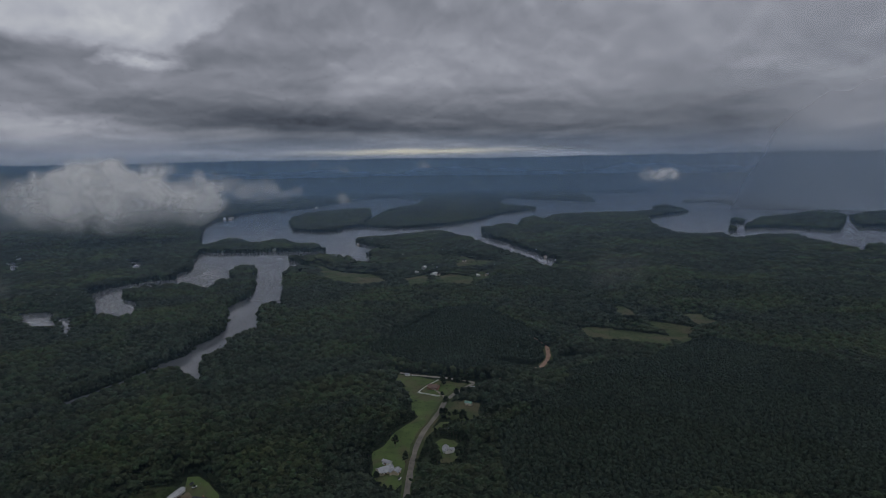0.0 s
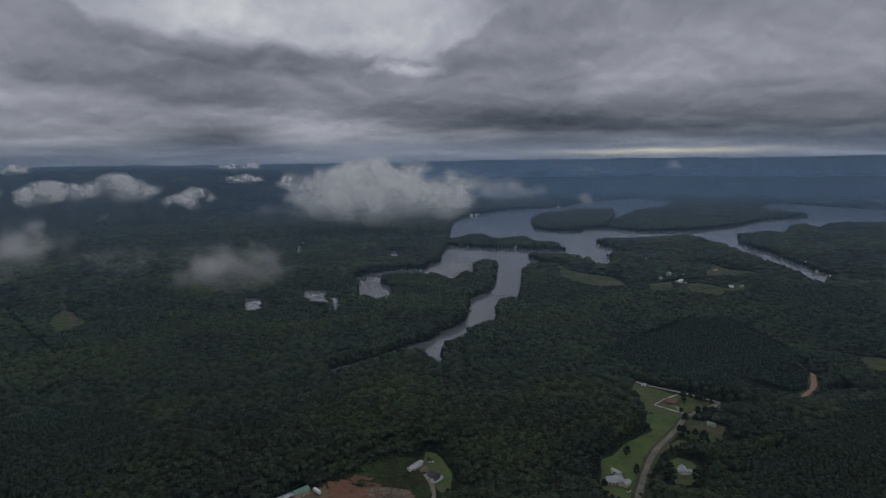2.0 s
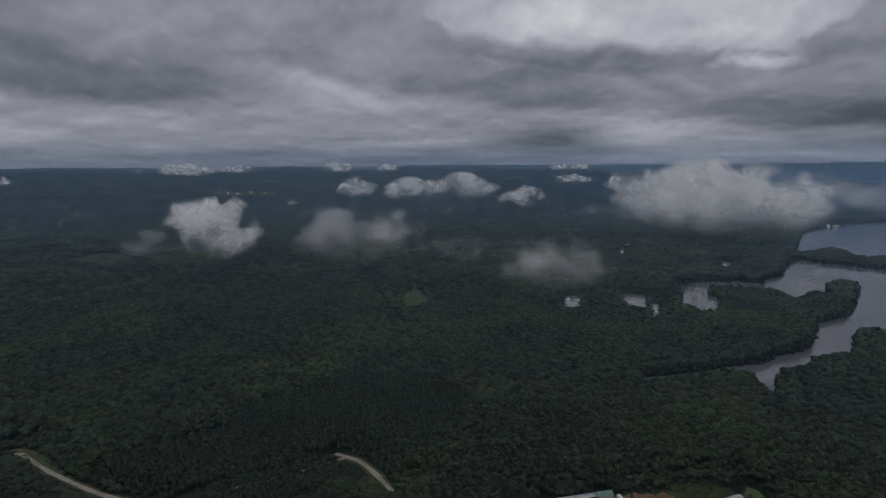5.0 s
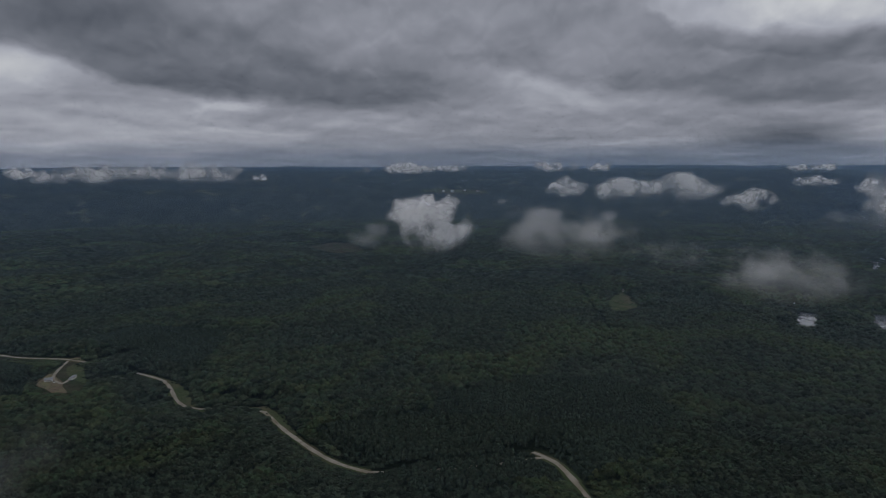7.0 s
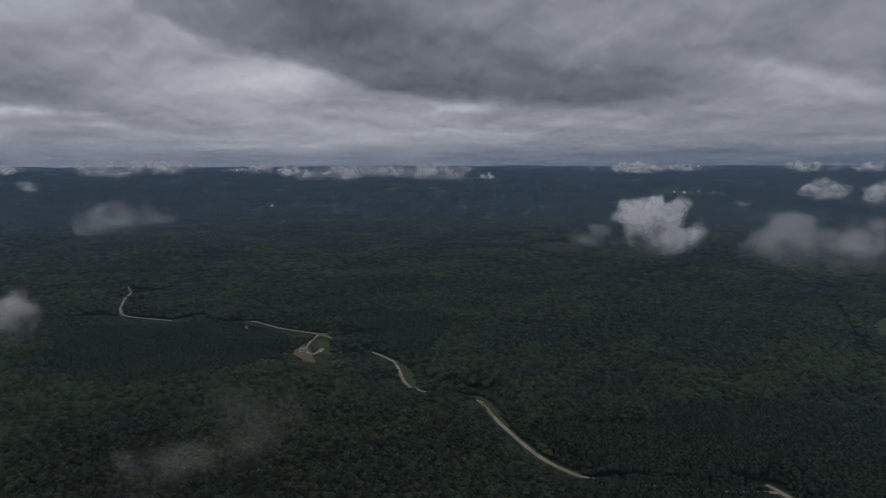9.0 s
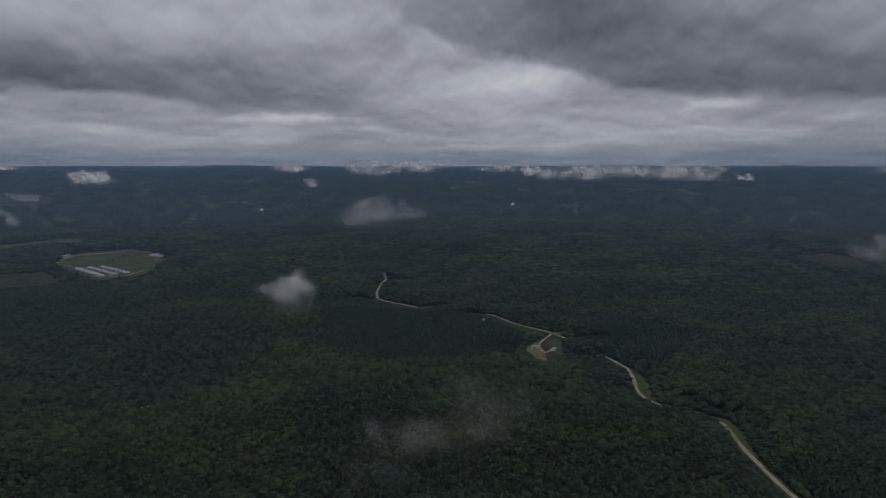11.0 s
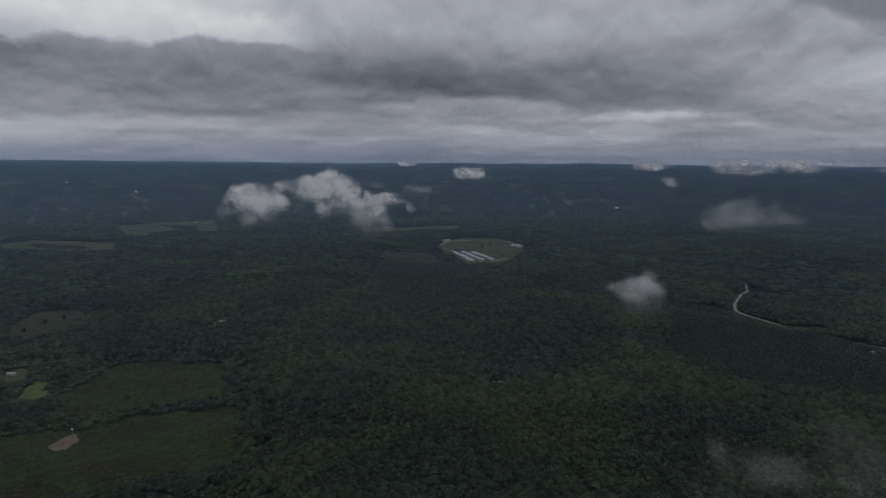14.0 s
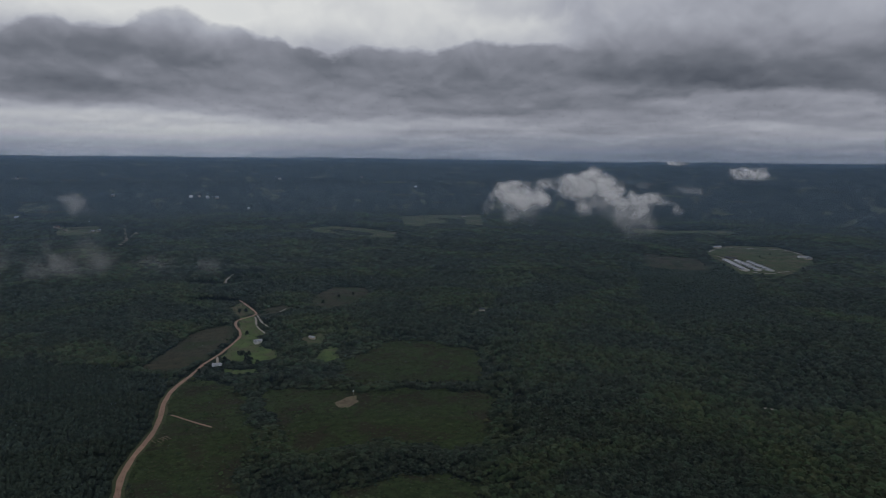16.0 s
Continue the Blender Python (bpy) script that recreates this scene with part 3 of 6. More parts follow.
BRUSHS = [
    [(-267, 433), (-257, 458), (-246, 474), (-235, 496), (-218, 492), (-209, 476), (-195, 462), (-173, 436), (-163, 407), (-199, 398), (-215, 394), (-244, 386)],
    [(1, -719), (-56, -714), (-92, -695), (-143, -684), (-201, -673), (-237, -659), (-245, -639), (-216, -556), (-196, -525), (-153, -529), (-110, -551), (-73, -553), (-41, -545), (-19, -569), (-5, -625), (1, -671)],
    [(101, -771), (79, -786), (32, -731), (19, -689), (15, -617), (17, -556), (25, -507), (15, -452), (39, -458), (108, -477), (116, -536), (115, -579), (103, -623), (102, -674), (104, -718)],
    [(-101, -802), (-175, -880), (-233, -872), (-283, -802), (-267, -726), (-244, -683), (-186, -694), (-108, -710), (-89, -743)],
    [(-33, -439), (-54, -479), (-103, -491), (-148, -476), (-163, -449), (-153, -408)],
]
DIRTS = [
    [(-202, 476), (-197, 484), (-186, 472), (-177, 442), (-191, 463)],
    [(-301, 358), (-288, 393), (-276, 406), (-266, 427), (-254, 413), (-230, 377), (-258, 351), (-285, 332)],
    [(-876, -178), (-908, -177), (-921, -172), (-897, -160), (-875, -151), (-826, -141), (-833, -155)],
    [(-978, -162), (-986, -156), (-988, -144), (-975, -144), (-970, -154)],
    [(-70, -665), (-85, -678), (-97, -680), (-95, -660), (-84, -645), (-74, -649)],
    [(507, -2642), (499, -2641), (407, -2176), (419, -2331), (397, -2377), (405, -2249), (394, -1991), (408, -1994), (414, -2163)],
]
RED_DIRTS = [
    [(-260, 428), (-253, 436), (-236, 433), (-209, 439), (-194, 440), (-165, 415), (-197, 393), (-237, 382), (-262, 376), (-263, 393)],
]

PINES = [
    [(-893, -1387), (-1053, -1284), (-1092, -1199), (-914, -975), (-752, -850), (-672, -852), (-617, -896)],
    [(1, 1037), (90, 1076), (148, 936), (161, 848), (141, 777), (97, 748), (47, 735), (-15, 767), (-92, 831)],
    [(166, 743), (275, 755), (374, 871), (459, 762), (548, 609), (429, 420), (57, 442), (62, 561), (150, 669)],
    [(-626, 249), (-628, 347), (-532, 412), (-410, 370), (-441, 155), (-505, 151), (-538, 193)],
    [(-1082, -624), (-1053, -426), (-1031, -273), (-955, -197), (-822, -186), (-769, -259), (-709, -327), (-741, -435)],
    [(-1047, -143), (-1117, -74), (-982, 58), (-842, 3), (-938, -80)],
    [(274, -535), (410, -827), (269, -840), (180, -828), (110, -779), (108, -676), (112, -622), (120, -572), (115, -493)],
    [(-602, 109), (-591, 225), (-540, 291), (-489, 312), (-440, 260), (-456, 173), (-505, 129)],
    [(-649, 351), (-601, 464), (-499, 467), (-427, 383), (-453, 327), (-534, 313)],
]
ROADS = [
    ("asphalt", 4.9, [(-21, 458), (-21, 465), (-19, 498), (-15, 546), (-9, 580), (1, 609), (10, 634), (16, 663), (22, 674), (40, 699), (52, 713)]),
    ("red_dirt", 3.4, [(55, 706), (95, 736), (141, 766)]),
    ("red_dirt", 5.5, [(141, 766), (157, 798), (164, 848)]),
    ("red_dirt", 3.4, [(164, 848), (151, 905), (126, 971), (88, 1048)]),
    ("gravel", 3.9, [(-37, 757), (-20, 749), (-10, 741), (6, 740), (31, 729), (53, 716)]),
    ("gravel", 3.2, [(18, 666), (9, 690), (5, 699)]),
    ("gravel", 3.2, [(-168, 420), (-172, 440), (-176, 450), (-185, 463), (-195, 472)]),
    ("gravel", 4.4, [(-385, 284), (-408, 289), (-438, 294), (-458, 297), (-474, 295), (-485, 287)]),
    ("gravel", 4.4, [(-421, 293), (-442, 295), (-463, 297), (-472, 292)]),
    ("gravel", 3.4, [(-472, 292), (-477, 242), (-492, 172), (-506, 136)]),
    ("gravel", 4.4, [(-506, 136), (-514, 128), (-532, 114), (-551, 105), (-583, 94), (-620, 82), (-656, 74), (-682, 68)]),
    ("gravel", 3.4, [(-682, 68), (-707, 41), (-712, 8), (-734, -13)]),
    ("gravel", 4.4, [(-734, -13), (-755, -21), (-799, -27), (-835, -35), (-873, -63)]),
    ("gravel", 3.4, [(-873, -63), (-927, -108), (-962, -141)]),
    ("gravel", 4.4, [(-962, -141), (-981, -160), (-1017, -227), (-1068, -282)]),
    ("gravel", 3.4, [(-1068, -282), (-1060, -351), (-1082, -433)]),
    ("gravel", 4.4, [(-1082, -433), (-1108, -504), (-1123, -530), (-1180, -559), (-1276, -593), (-1324, -602), (-1403, -644)]),
    ("gravel", 3.5, [(-974, -159), (-941, -165), (-898, -167), (-864, -150), (-895, -143)]),
    ("red_dirt", 5, [(114, -504), (114, -511), (118, -541), (115, -581), (106, -626), (104, -660), (107, -706), (103, -749), (89, -788)]),
    ("red_dirt", 3.7, [(89, -788), (81, -820), (74, -841), (61, -867), (45, -916), (34, -955), (37, -994), (45, -1023), (45, -1045), (38, -1062), (16, -1076), (11, -1095), (26, -1149), (42, -1203)]),
    ("gravel", 4.2, [(76, -1375), (76, -1413), (72, -1446), (65, -1472)]),
    ("gravel", 3, [(11, -1079), (5, -1035), (-7, -997)]),
    ("gravel", 3, [(14, -1067), (12, -1008), (-2, -959)]),
    ("gravel", 3, [(62, -862), (59, -832)]),
    ("gravel", 3, [(10, -1082), (-21, -1083), (-37, -1117)]),
    ("red_dirt", 2.2, [(95, -672), (81, -658), (67, -643), (52, -630)]),
    ("gravel", 5, [(-1265, -1558), (-1340, -1614), (-1380, -1628), (-1432, -1605), (-1527, -1547), (-1519, -1489), (-1473, -1408)]),
    ("gravel", 5, [(-1236, -1488), (-1216, -1420), (-1127, -1260), (-1163, -1214), (-1244, -1237)]),
]
CUTS = [
    [(-1356, 893), (-1013, 716), (-787, 600)],
    [(-91, 826), (-34, 937), (41, 1081)],
]
SPOTS = {
    "metal_house": (-40, 507),
    "metal_house_wing": (-30, 504),
    "shed": (-39, 521),
    "red_house": (4, 700),
    "green_shed": (41, 649),
    "white_house": (14, 542),
    "lane_sheds": (-27.5, 745.7),
    "corner_shed": (50.1, 693.8),
    "mobile": (-204.6, 477.8),
    "dark_house": (-181.3, 465.5),
    "longshed_a": (-297.4, 363.9),
    "longshed_b": (-275.9, 406.3),
    "greenroof": (-274.6, 406.0),
    "tank": (-263.0, 412.0),
    "redshed": (-260.8, 395.1),
    "debris": (-210.7, 431.6),
    "wh1": (-887.7, -168.2),
    "wh2": (-886.6, -142.0),
    "wh3": (-1019.2, -282.8),
    "farm1": (10, -916),
    "farm2": (59, -819),
    "farm3": (-67, -918),
    "post": (-94, -681),
    "p1a": (-1202.6, -1411.4),
    "p1b": (-1140.8, -1264.1),
    "p2a": (-1225.0, -1396.9),
    "p2b": (-1171.8, -1257.4),
    "p3a": (-1244.7, -1373.6),
    "p3b": (-1196.5, -1244.0),
    "ps": (-1235.0, -1430.4),
    "pb1": (-1355.7, -1633.5),
    "pb2": (-1461.1, -1408.1),
    "pb3": (-1443.7, -1375.3),
    "barn_a": (-9.2, 1484.2),
    "barn_b": (18.3, 1512.4),
    "barn2": (14.0, 1404.6),
    "strip_a": (-338.9, -1001.3),
    "strip_b": (-377.6, -1032.4),
    "cabin": (-509.5, -516.3),
    "fence0": (-14, 687),
    "fence1": (-5, 706),
    "fence2": (10, 726),
    "fence3": (11, 674),
    "logs": (102, -608),
}
HOMES_A = [(-595, 1828), (-444, 1839), (-892, 2923), (-902, 2845), (-595, 3439), (-461, 4040), (-211, 1924), (-149, 1878), (-85, 1744), (-66, 1720), (304, 2300), (319, 2139), (307, 1907), (305, 1730), (305, 1609), (322, 1544), (349, 1576), (763, 2413), (810, 2447), (884, 2500), (533, 1834), (616, 1566), (93, 1574), (132, 1383), (111, 1372), (24, 1396), (-25, 1430), (-900, 1098), (-863, 1065), (-864, 1088)]
HOMES_B = [(-857, 1107), (-865, 1129), (-817, 1081), (-823, 1102), (-816, 1042), (-977, 2613), (-880, 2851), (-1436, 1732), (-1145, 1782), (-1064, 840), (-1463, 1760), (-893, 1115), (-864, 1099), (-866, 1131), (-839, 949), (699, -2521), (651, -2439), (655, -2757), (552, -2387), (537, -2401), (410, -2328), (-536, -2041), (-547, -2023), (-887, -2744), (338, -3425), (302, -3443), (257, -3412), (213, -3399)]
HOMES_C = [(-876, -3634), (-1441, -3534), (-1504, -3553), (-113, -3968), (-615, -3997), (1219, -3799), (695, -3428), (57, -3133), (935, -2878), (-1056, -2339), (-3537, 1447), (-3499, 1487), (-3502, 1570), (-3451, 1632), (-2696, -211), (-2611, -118), (-1194, 114), (-1102, 1175), (-1447, 1730), (-2703, -1910), (-3329, -767), (-365, -1014), (-831, -1843)]
HOMES = HOMES_A + HOMES_B + HOMES_C
LOW_CLOUDS = []  # bearing, distance, height, width, depth from top to base, density
LOW_CLOUDS += [
    (25.8, 2254, 157, 575, 188, 1.7),
    (15.2, 2500, 142, 336, 84, 0.35),
    (56.5, 1300, 124, 281, 87, 0.42),
    (53.8, 1340, 129, 150, 59, 0.3),
    (47.5, 1290, 90, 144, 51, 0.1),
    (40.0, 1074, 99, 192, 73, 0.42),
    (40.2, 1090, 104, 117, 49, 0.25),
    (70.4, 1530, 151, 107, 89, 1.2),
    (69.1, 1490, 123, 158, 94, 1.2),
    (74.2, 1560, 88, 113, 53, 0.22),
    (56.8, 2900, 159, 149, 76, 0.6),
    (52.0, 2900, 153, 224, 79, 0.6),
    (47.0, 2900, 167, 245, 101, 0.9),
    (42.0, 2700, 128, 154, 71, 0.5),
    (58.3, 3600, 251, 186, 53, 0.8),
    (56.3, 3600, 252, 67, 43, 0.42),
]
LOW_CLOUDS += [
    (53.9, 3600, 251, 147, 49, 0.7),
    (38.7, 3600, 244, 90, 33, 0.6),
    (36.9, 3600, 246, 108, 33, 0.6),
    (71.0, 3600, 249, 267, 51, 0.7),
    (37.4, 3300, 186, 161, 43, 0.5),
    (33.8, 3300, 164, 127, 56, 0.5),
    (62.5, 3000, 94, 80, 37, 0.3),
    (35.1, 2300, 90, 109, 69, 0.14),
    (101.4, 3500, 226, 116, 44, 0.6),
    (97.0, 3400, 216, 375, 92, 0.75),
    (89.4, 3400, 228, 570, 86, 0.9),
    (83.7, 3400, 204, 84, 35, 0.5),
    (67.0, 3600, 245, 191, 38, 0.5),
    (74.6, 3600, 237, 63, 31, 0.4),
    (122.3, 3500, 237, 76, 30, 0.6),
]
LOW_CLOUDS += [
    (115.4, 3500, 238, 268, 79, 0.75),
    (111.2, 3500, 250, 266, 65, 0.8),
    (121.0, 3300, 173, 72, 46, 0.35),
    (114.1, 2200, 107, 196, 83, 0.22),
    (117.6, 2000, 84, 59, 34, 0.18),
    (104.3, 3600, 240, 196, 42, 0.6),
    (70.8, 3600, 237, 245, 51, 0.6),
    (101.4, 3600, 233, 121, 43, 0.5),
    (156.4, 1700, 154, 176, 97, 0.85),
    (150.9, 1750, 190, 163, 85, 0.85),
    (147.6, 1700, 143, 226, 73, 0.5),
    (146.9, 1680, 99, 103, 78, 0.25),
    (123.4, 960, 73, 73, 51, 0.28),
    (115.0, 2000, 112, 255, 83, 0.2),
    (117.1, 2000, 83, 109, 30, 0.15),
]
LOW_CLOUDS += [
    (138.0, 3300, 208, 200, 57, 0.55),
    (143.9, 3600, 252, 105, 27, 0.5),
    (122.7, 3600, 246, 172, 47, 0.7),
    (120.9, 3300, 175, 88, 49, 0.35),
    (142.4, 3200, 126, 122, 38, 0.22),
    (146.3, 3200, 146, 76, 34, 0.2),
    (194.3, 2200, 108, 116, 61, 0.38),
    (195.0, 1196, 93, 120, 60, 0.26),
    (188.6, 1135, 86, 68, 25, 0.1),
    (184.4, 1135, 77, 45, 28, 0.1),
    (138.5, 3300, 200, 188, 50, 0.5),
    (144.2, 3600, 251, 90, 24, 0.5),
    (142.5, 3000, 135, 171, 42, 0.15),
    (198.8, 1300, 85, 47, 39, 0.2),
    (105.1, 520, 58, 93, 41, 0.035),
]
LOW_CLOUDS += [
    (26.3, 2330, 146, 516, 180, 1.2),
    (69.0, 1570, 128, 141, 101, 1.0),
    (111.0, 440, 66, 98, 24, 0.06),
    (105.9, 480, 61, 60, 44, 0.04),
    (115.5, 430, 47, 44, 28, 0.05),
    (122.2, 930, 91, 36, 38, 0.38),
    (-20.3, 3300, 157, 207, 69, 0.6),
    (-0.1, 3500, 222, 105, 52, 0.3),
    (7.4, 3500, 203, 103, 46, 0.3),
    (7.5, 2700, 92, 56, 55, 0.3),
    (-17.4, 926, 95, 78, 58, 0.03),
    (9.9, 3600, 228, 61, 37, 0.25),
]


rng = np.random.default_rng(7)


def smooth(a, b, v):
    u = np.clip((v - a) / (b - a), 0, 1)
    return u * u * (3 - 2 * u)


def bearing(x, y):
    az = np.degrees(np.arctan2(-x, y))
    return np.where(az < -120, az + 360, az)


def resample(pts, step, closed):
    pts = np.array(pts, float)
    nxt = np.roll(pts, -1, 0) if closed else pts[1:]
    res = []
    for a, b in zip(pts, nxt):
        n = max(1, int(np.hypot(*(b - a)) / step))
        for i in range(n):
            res.append(a + (b - a) * i / n)
    if not closed:
        res.append(pts[-1])
    return np.array(res)


def worn(pts, amount, step, closed=True):
    """An outline with finer, natural wandering."""
    p = resample(pts, step, closed)
    if not closed and len(p) > 4:
        for _ in range(2):
            p[1:-1] = 0.25 * p[:-2] + 0.5 * p[1:-1] + 0.25 * p[2:]
    w = np.stack([np.sin(p[:, 0] / 9.1 + p[:, 1] / 6.3) + 0.7 * np.sin(p[:, 1] / 23.0 - p[:, 0] / 31.0),
                  np.cos(p[:, 0] / 7.7 - p[:, 1] / 10.1) + 0.7 * np.sin(p[:, 0] / 19.0 + p[:, 1] / 37.0)], 1)
    return p + amount * w * 0.6


FEATURES = np.concatenate([resample(p, 45, True) for p in [LAKE, *ISLANDS, *PONDS, *LAWNS, *MEADOWS, *BROWN_FIELDS, *BRUSHS, *DIRTS, *RED_DIRTS]]
                          + [resample(r[2], 45, False) for r in ROADS] + [np.array(list(SPOTS.values())), np.array(HOMES)])


def clearance(x, y):
    """Distance to the nearest mapped feature."""
    best = np.full(len(x), 1e9)
    for i in range(0, len(x), 20000):
        d = (x[i:i + 20000, None] - FEATURES[:, 0]) ** 2 + (y[i:i + 20000, None] - FEATURES[:, 1]) ** 2
        best[i:i + 20000] = np.sqrt(d.min(1))
    return best


def upland(x, y):
    r, az = np.hypot(x, y), bearing(x, y)
    start = 4560 - 1560 * smooth(24, 44, az)
    return (EYE - 8) * np.clip((r - start) / (4850 - start), 0, 1) ** 1.15


def ground_height(x, y):
    x, y = np.atleast_1d(np.asarray(x, float)), np.atleast_1d(np.asarray(y, float))
    roll = np.sin(x / 173 + 1.3 * np.sin(y / 231)) + np.sin(y / 141 + 1.1 * np.sin(x / 307)) + 0.6 * np.sin((x + y) / 83)
    roll = np.maximum(roll + 0.6, -0.2) * 5.0 * smooth(50, 240, clearance(x, y)) * (1 - smooth(2600, 3000, np.hypot(x, y)))
    return roll + upland(x, y)


def inside(poly, x, y):
    p = np.asarray(poly, float)
    hit = np.zeros(len(x), bool)
    box = (x >= p[:, 0].min()) & (x <= p[:, 0].max()) & (y >= p[:, 1].min()) & (y <= p[:, 1].max())
    if not box.any():
        return hit
    xs, ys = x[box], y[box]
    h = np.zeros(len(xs), bool)
    q = np.roll(p, -1, 0)
    for (x0, y0), (x1, y1) in zip(p, q):
        if y0 != y1:
            h ^= ((y0 > ys) != (y1 > ys)) & (xs < (x1 - x0) * (ys - y0) / (y1 - y0) + x0)
    hit[box] = h
    return hit


def near_line(pts, x, y, width):
    p = np.asarray(pts, float)
    hit = np.zeros(len(x), bool)
    for a, b in zip(p[:-1], p[1:]):
        box = (x > min(a[0], b[0]) - width) & (x < max(a[0], b[0]) + width) & (y > min(a[1], b[1]) - width) & (y < max(a[1], b[1]) + width)
        if box.any():
            d = b - a
            u = np.clip(((x[box] - a[0]) * d[0] + (y[box] - a[1]) * d[1]) / max(d @ d, 1e-6), 0, 1)
            hit[box] |= np.hypot(x[box] - a[0] - u * d[0], y[box] - a[1] - u * d[1]) < width
    return hit


# ---------------------------------------------------------------- mesh helpers
def mesh_from(name, verts, faces, mat, smooth_shade=False):
    me = bpy.data.meshes.new(name)
    v = np.asarray(verts, np.float32)
    f = np.asarray(faces, np.int32)
    k = f.shape[1]
    me.vertices.add(len(v))
    me.vertices.foreach_set("co", v.ravel())
    me.loops.add(f.size)
    me.loops.foreach_set("vertex_index", f.ravel())
    me.polygons.add(len(f))
    me.polygons.foreach_set("loop_start", np.arange(0, f.size, k, dtype=np.int32))
    me.update(calc_edges=True)
    me.polygons.foreach_set("use_smooth", np.full(len(f), smooth_shade))
    me.materials.append(mat)
    me.validate()
    return me


def bm_mesh(name, bm, mat):
    me = bpy.data.meshes.new(name)
    bm.to_mesh(me)
    bm.free()
    me.materials.append(mat)
    return me


def part(name, bm, mat, parent, label=""):
    ob = new(name, bm_mesh(name, bm, mat))
    ob.parent = parent
    return tagged(ob, label)


def sheet(name, outline, z, mat, label, category="ground", thick=0.25):
    """A flat plot with a low rim, laid over the ground."""
    p = np.asarray(outline)
    n = len(p)
    q = np.roll(p, -1, 0)
    if (p[:, 0] * q[:, 1] - q[:, 0] * p[:, 1]).sum() < 0:
        p = p[::-1]
    pts, _, faces, *_ = mathutils.geometry.delaunay_2d_cdt([Vector(q) for q in p], [], [list(range(n))], 1, 0.01)
    pts = np.array([q[:] for q in pts])
    h = upland(pts[:, 0], pts[:, 1]) + z
    bm = bmesh.new()
    vs = [bm.verts.new((a, b, c)) for (a, b), c in zip(pts, h)]
    for f in faces:
        bm.faces.new([vs[q] for q in f])
    bmesh.ops.triangulate(bm, faces=bm.faces)
    bm.normal_update()
    for f in bm.faces:
        if f.normal.z < 0:
            f.normal_flip()
    for e in [e for e in bm.edges if e.is_boundary]:  # the rim goes down into the ground
        a, c = e.verts
        lo = [bm.verts.new((q.co.x, q.co.y, q.co.z - thick)) for q in (c, a)]
        bm.faces.new((a, c, *lo))
    ob = new(name, bm_mesh(name, bm, mat))
    return tagged(ob, label, category, kind="structure")


def ribbon(name, pts, width, z, mat, label):
    p = worn(pts, 0.25, 9.0, closed=False)
    tang = np.gradient(p, axis=0)
    nrm = np.stack([-tang[:, 1], tang[:, 0]], 1) / np.maximum(np.hypot(tang[:, 0], tang[:, 1]), 1e-6)[:, None]
    h = upland(p[:, 0], p[:, 1]) + z
    ragged = 1 + 0.10 * np.sin(np.arange(len(p)) * 2.1) + 0.07 * np.sin(np.arange(len(p)) * 5.3)
    rows = []
    for off, dz in ((-0.56, -0.25), (-0.5, 0.0), (0.0, 0.10), (0.5, 0.0), (0.56, -0.25)):
        q = p + nrm * (off * width * ragged)[:, None]
        rows.append(np.column_stack([q, h + dz]))
    n = len(p)
    v = np.concatenate(rows)
    f = [(r * n + i, r * n + i + 1, (r + 1) * n + i + 1, (r + 1) * n + i) for r in range(4) for i in range(n - 1)]
    ob = new(name, mesh_from(name, v, f, mat))
    return tagged(ob, label, "road", kind="structure")


# ---------------------------------------------------------------- ground, water, plots
SHORELINE = worn(LAKE, 3.0, 14)
ISLES = [worn(p, 2.0, 12) for p in ISLANDS]


def build_ground():
    radii = np.concatenate([[0.0], np.linspace(60, 400, 8), np.geomspace(420, 2600, 90), np.geomspace(2650, 4850, 60)])
    ang = np.radians(np.arange(0, 360, 0.75))
    rr, aa = np.meshgrid(radii[1:], ang, indexing="ij")
    x, y = (-rr * np.sin(aa)).ravel(), (rr * np.cos(aa)).ravel()
    z = ground_height(x, y)
    r = rr.ravel()
    bed = inside(SHORELINE, x, y)
    z = np.where(bed, np.minimum(z, 0.0) - 0.6, z)  # the lake's bed
    az = np.radians(bearing(x, y))
    # low far ridges along the skyline
    z += smooth(3600, 4850, r) * (3.0 * np.sin(az * 9.0) + 2.0 * np.sin(az * 23 + 1) + 1.3 * np.sin(az * 61 + r / 300))
    v = np.concatenate([[[0, 0, 0]], np.column_stack([x, y, z])])
    na, nr = len(ang), len(radii) - 1
    i, j = np.meshgrid(np.arange(nr - 1), np.arange(na), indexing="ij")
    j2 = (j + 1) % na
    f = np.stack([1 + i * na + j, 1 + (i + 1) * na + j, 1 + (i + 1) * na + j2, 1 + i * na + j2], -1).reshape(-1, 4)
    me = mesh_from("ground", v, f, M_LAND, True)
    bm = bmesh.new()
    bm.from_mesh(me)
    bm.verts.ensure_lookup_table()
    for k in range(na):
        bm.faces.new((bm.verts[0], bm.verts[1 + k], bm.verts[1 + (k + 1) % na]))
    bm.to_mesh(me)
    bm.free()
    tagged(new("ground", me), "dark wooded rolling ground reaching the horizon", "ground", kind="structure")


build_ground()

tagged(sheet("water", SHORELINE, 0.30, M_WATER, "grey calm lake with many wooded arms", "lake", 0.2), category="lake")
for p in ISLES:
    sheet("island_ground", p, 1.0, M_FLOOR, "low wooded island rising from the lake", "island", 1.0)
POOLS = [worn(p, 1.5, 8) for p in PONDS]
for p in POOLS:
    sheet("water", p, 0.30, M_WATER, "small grey pond among the woods", "pond", 0.2)

PLOTS = []


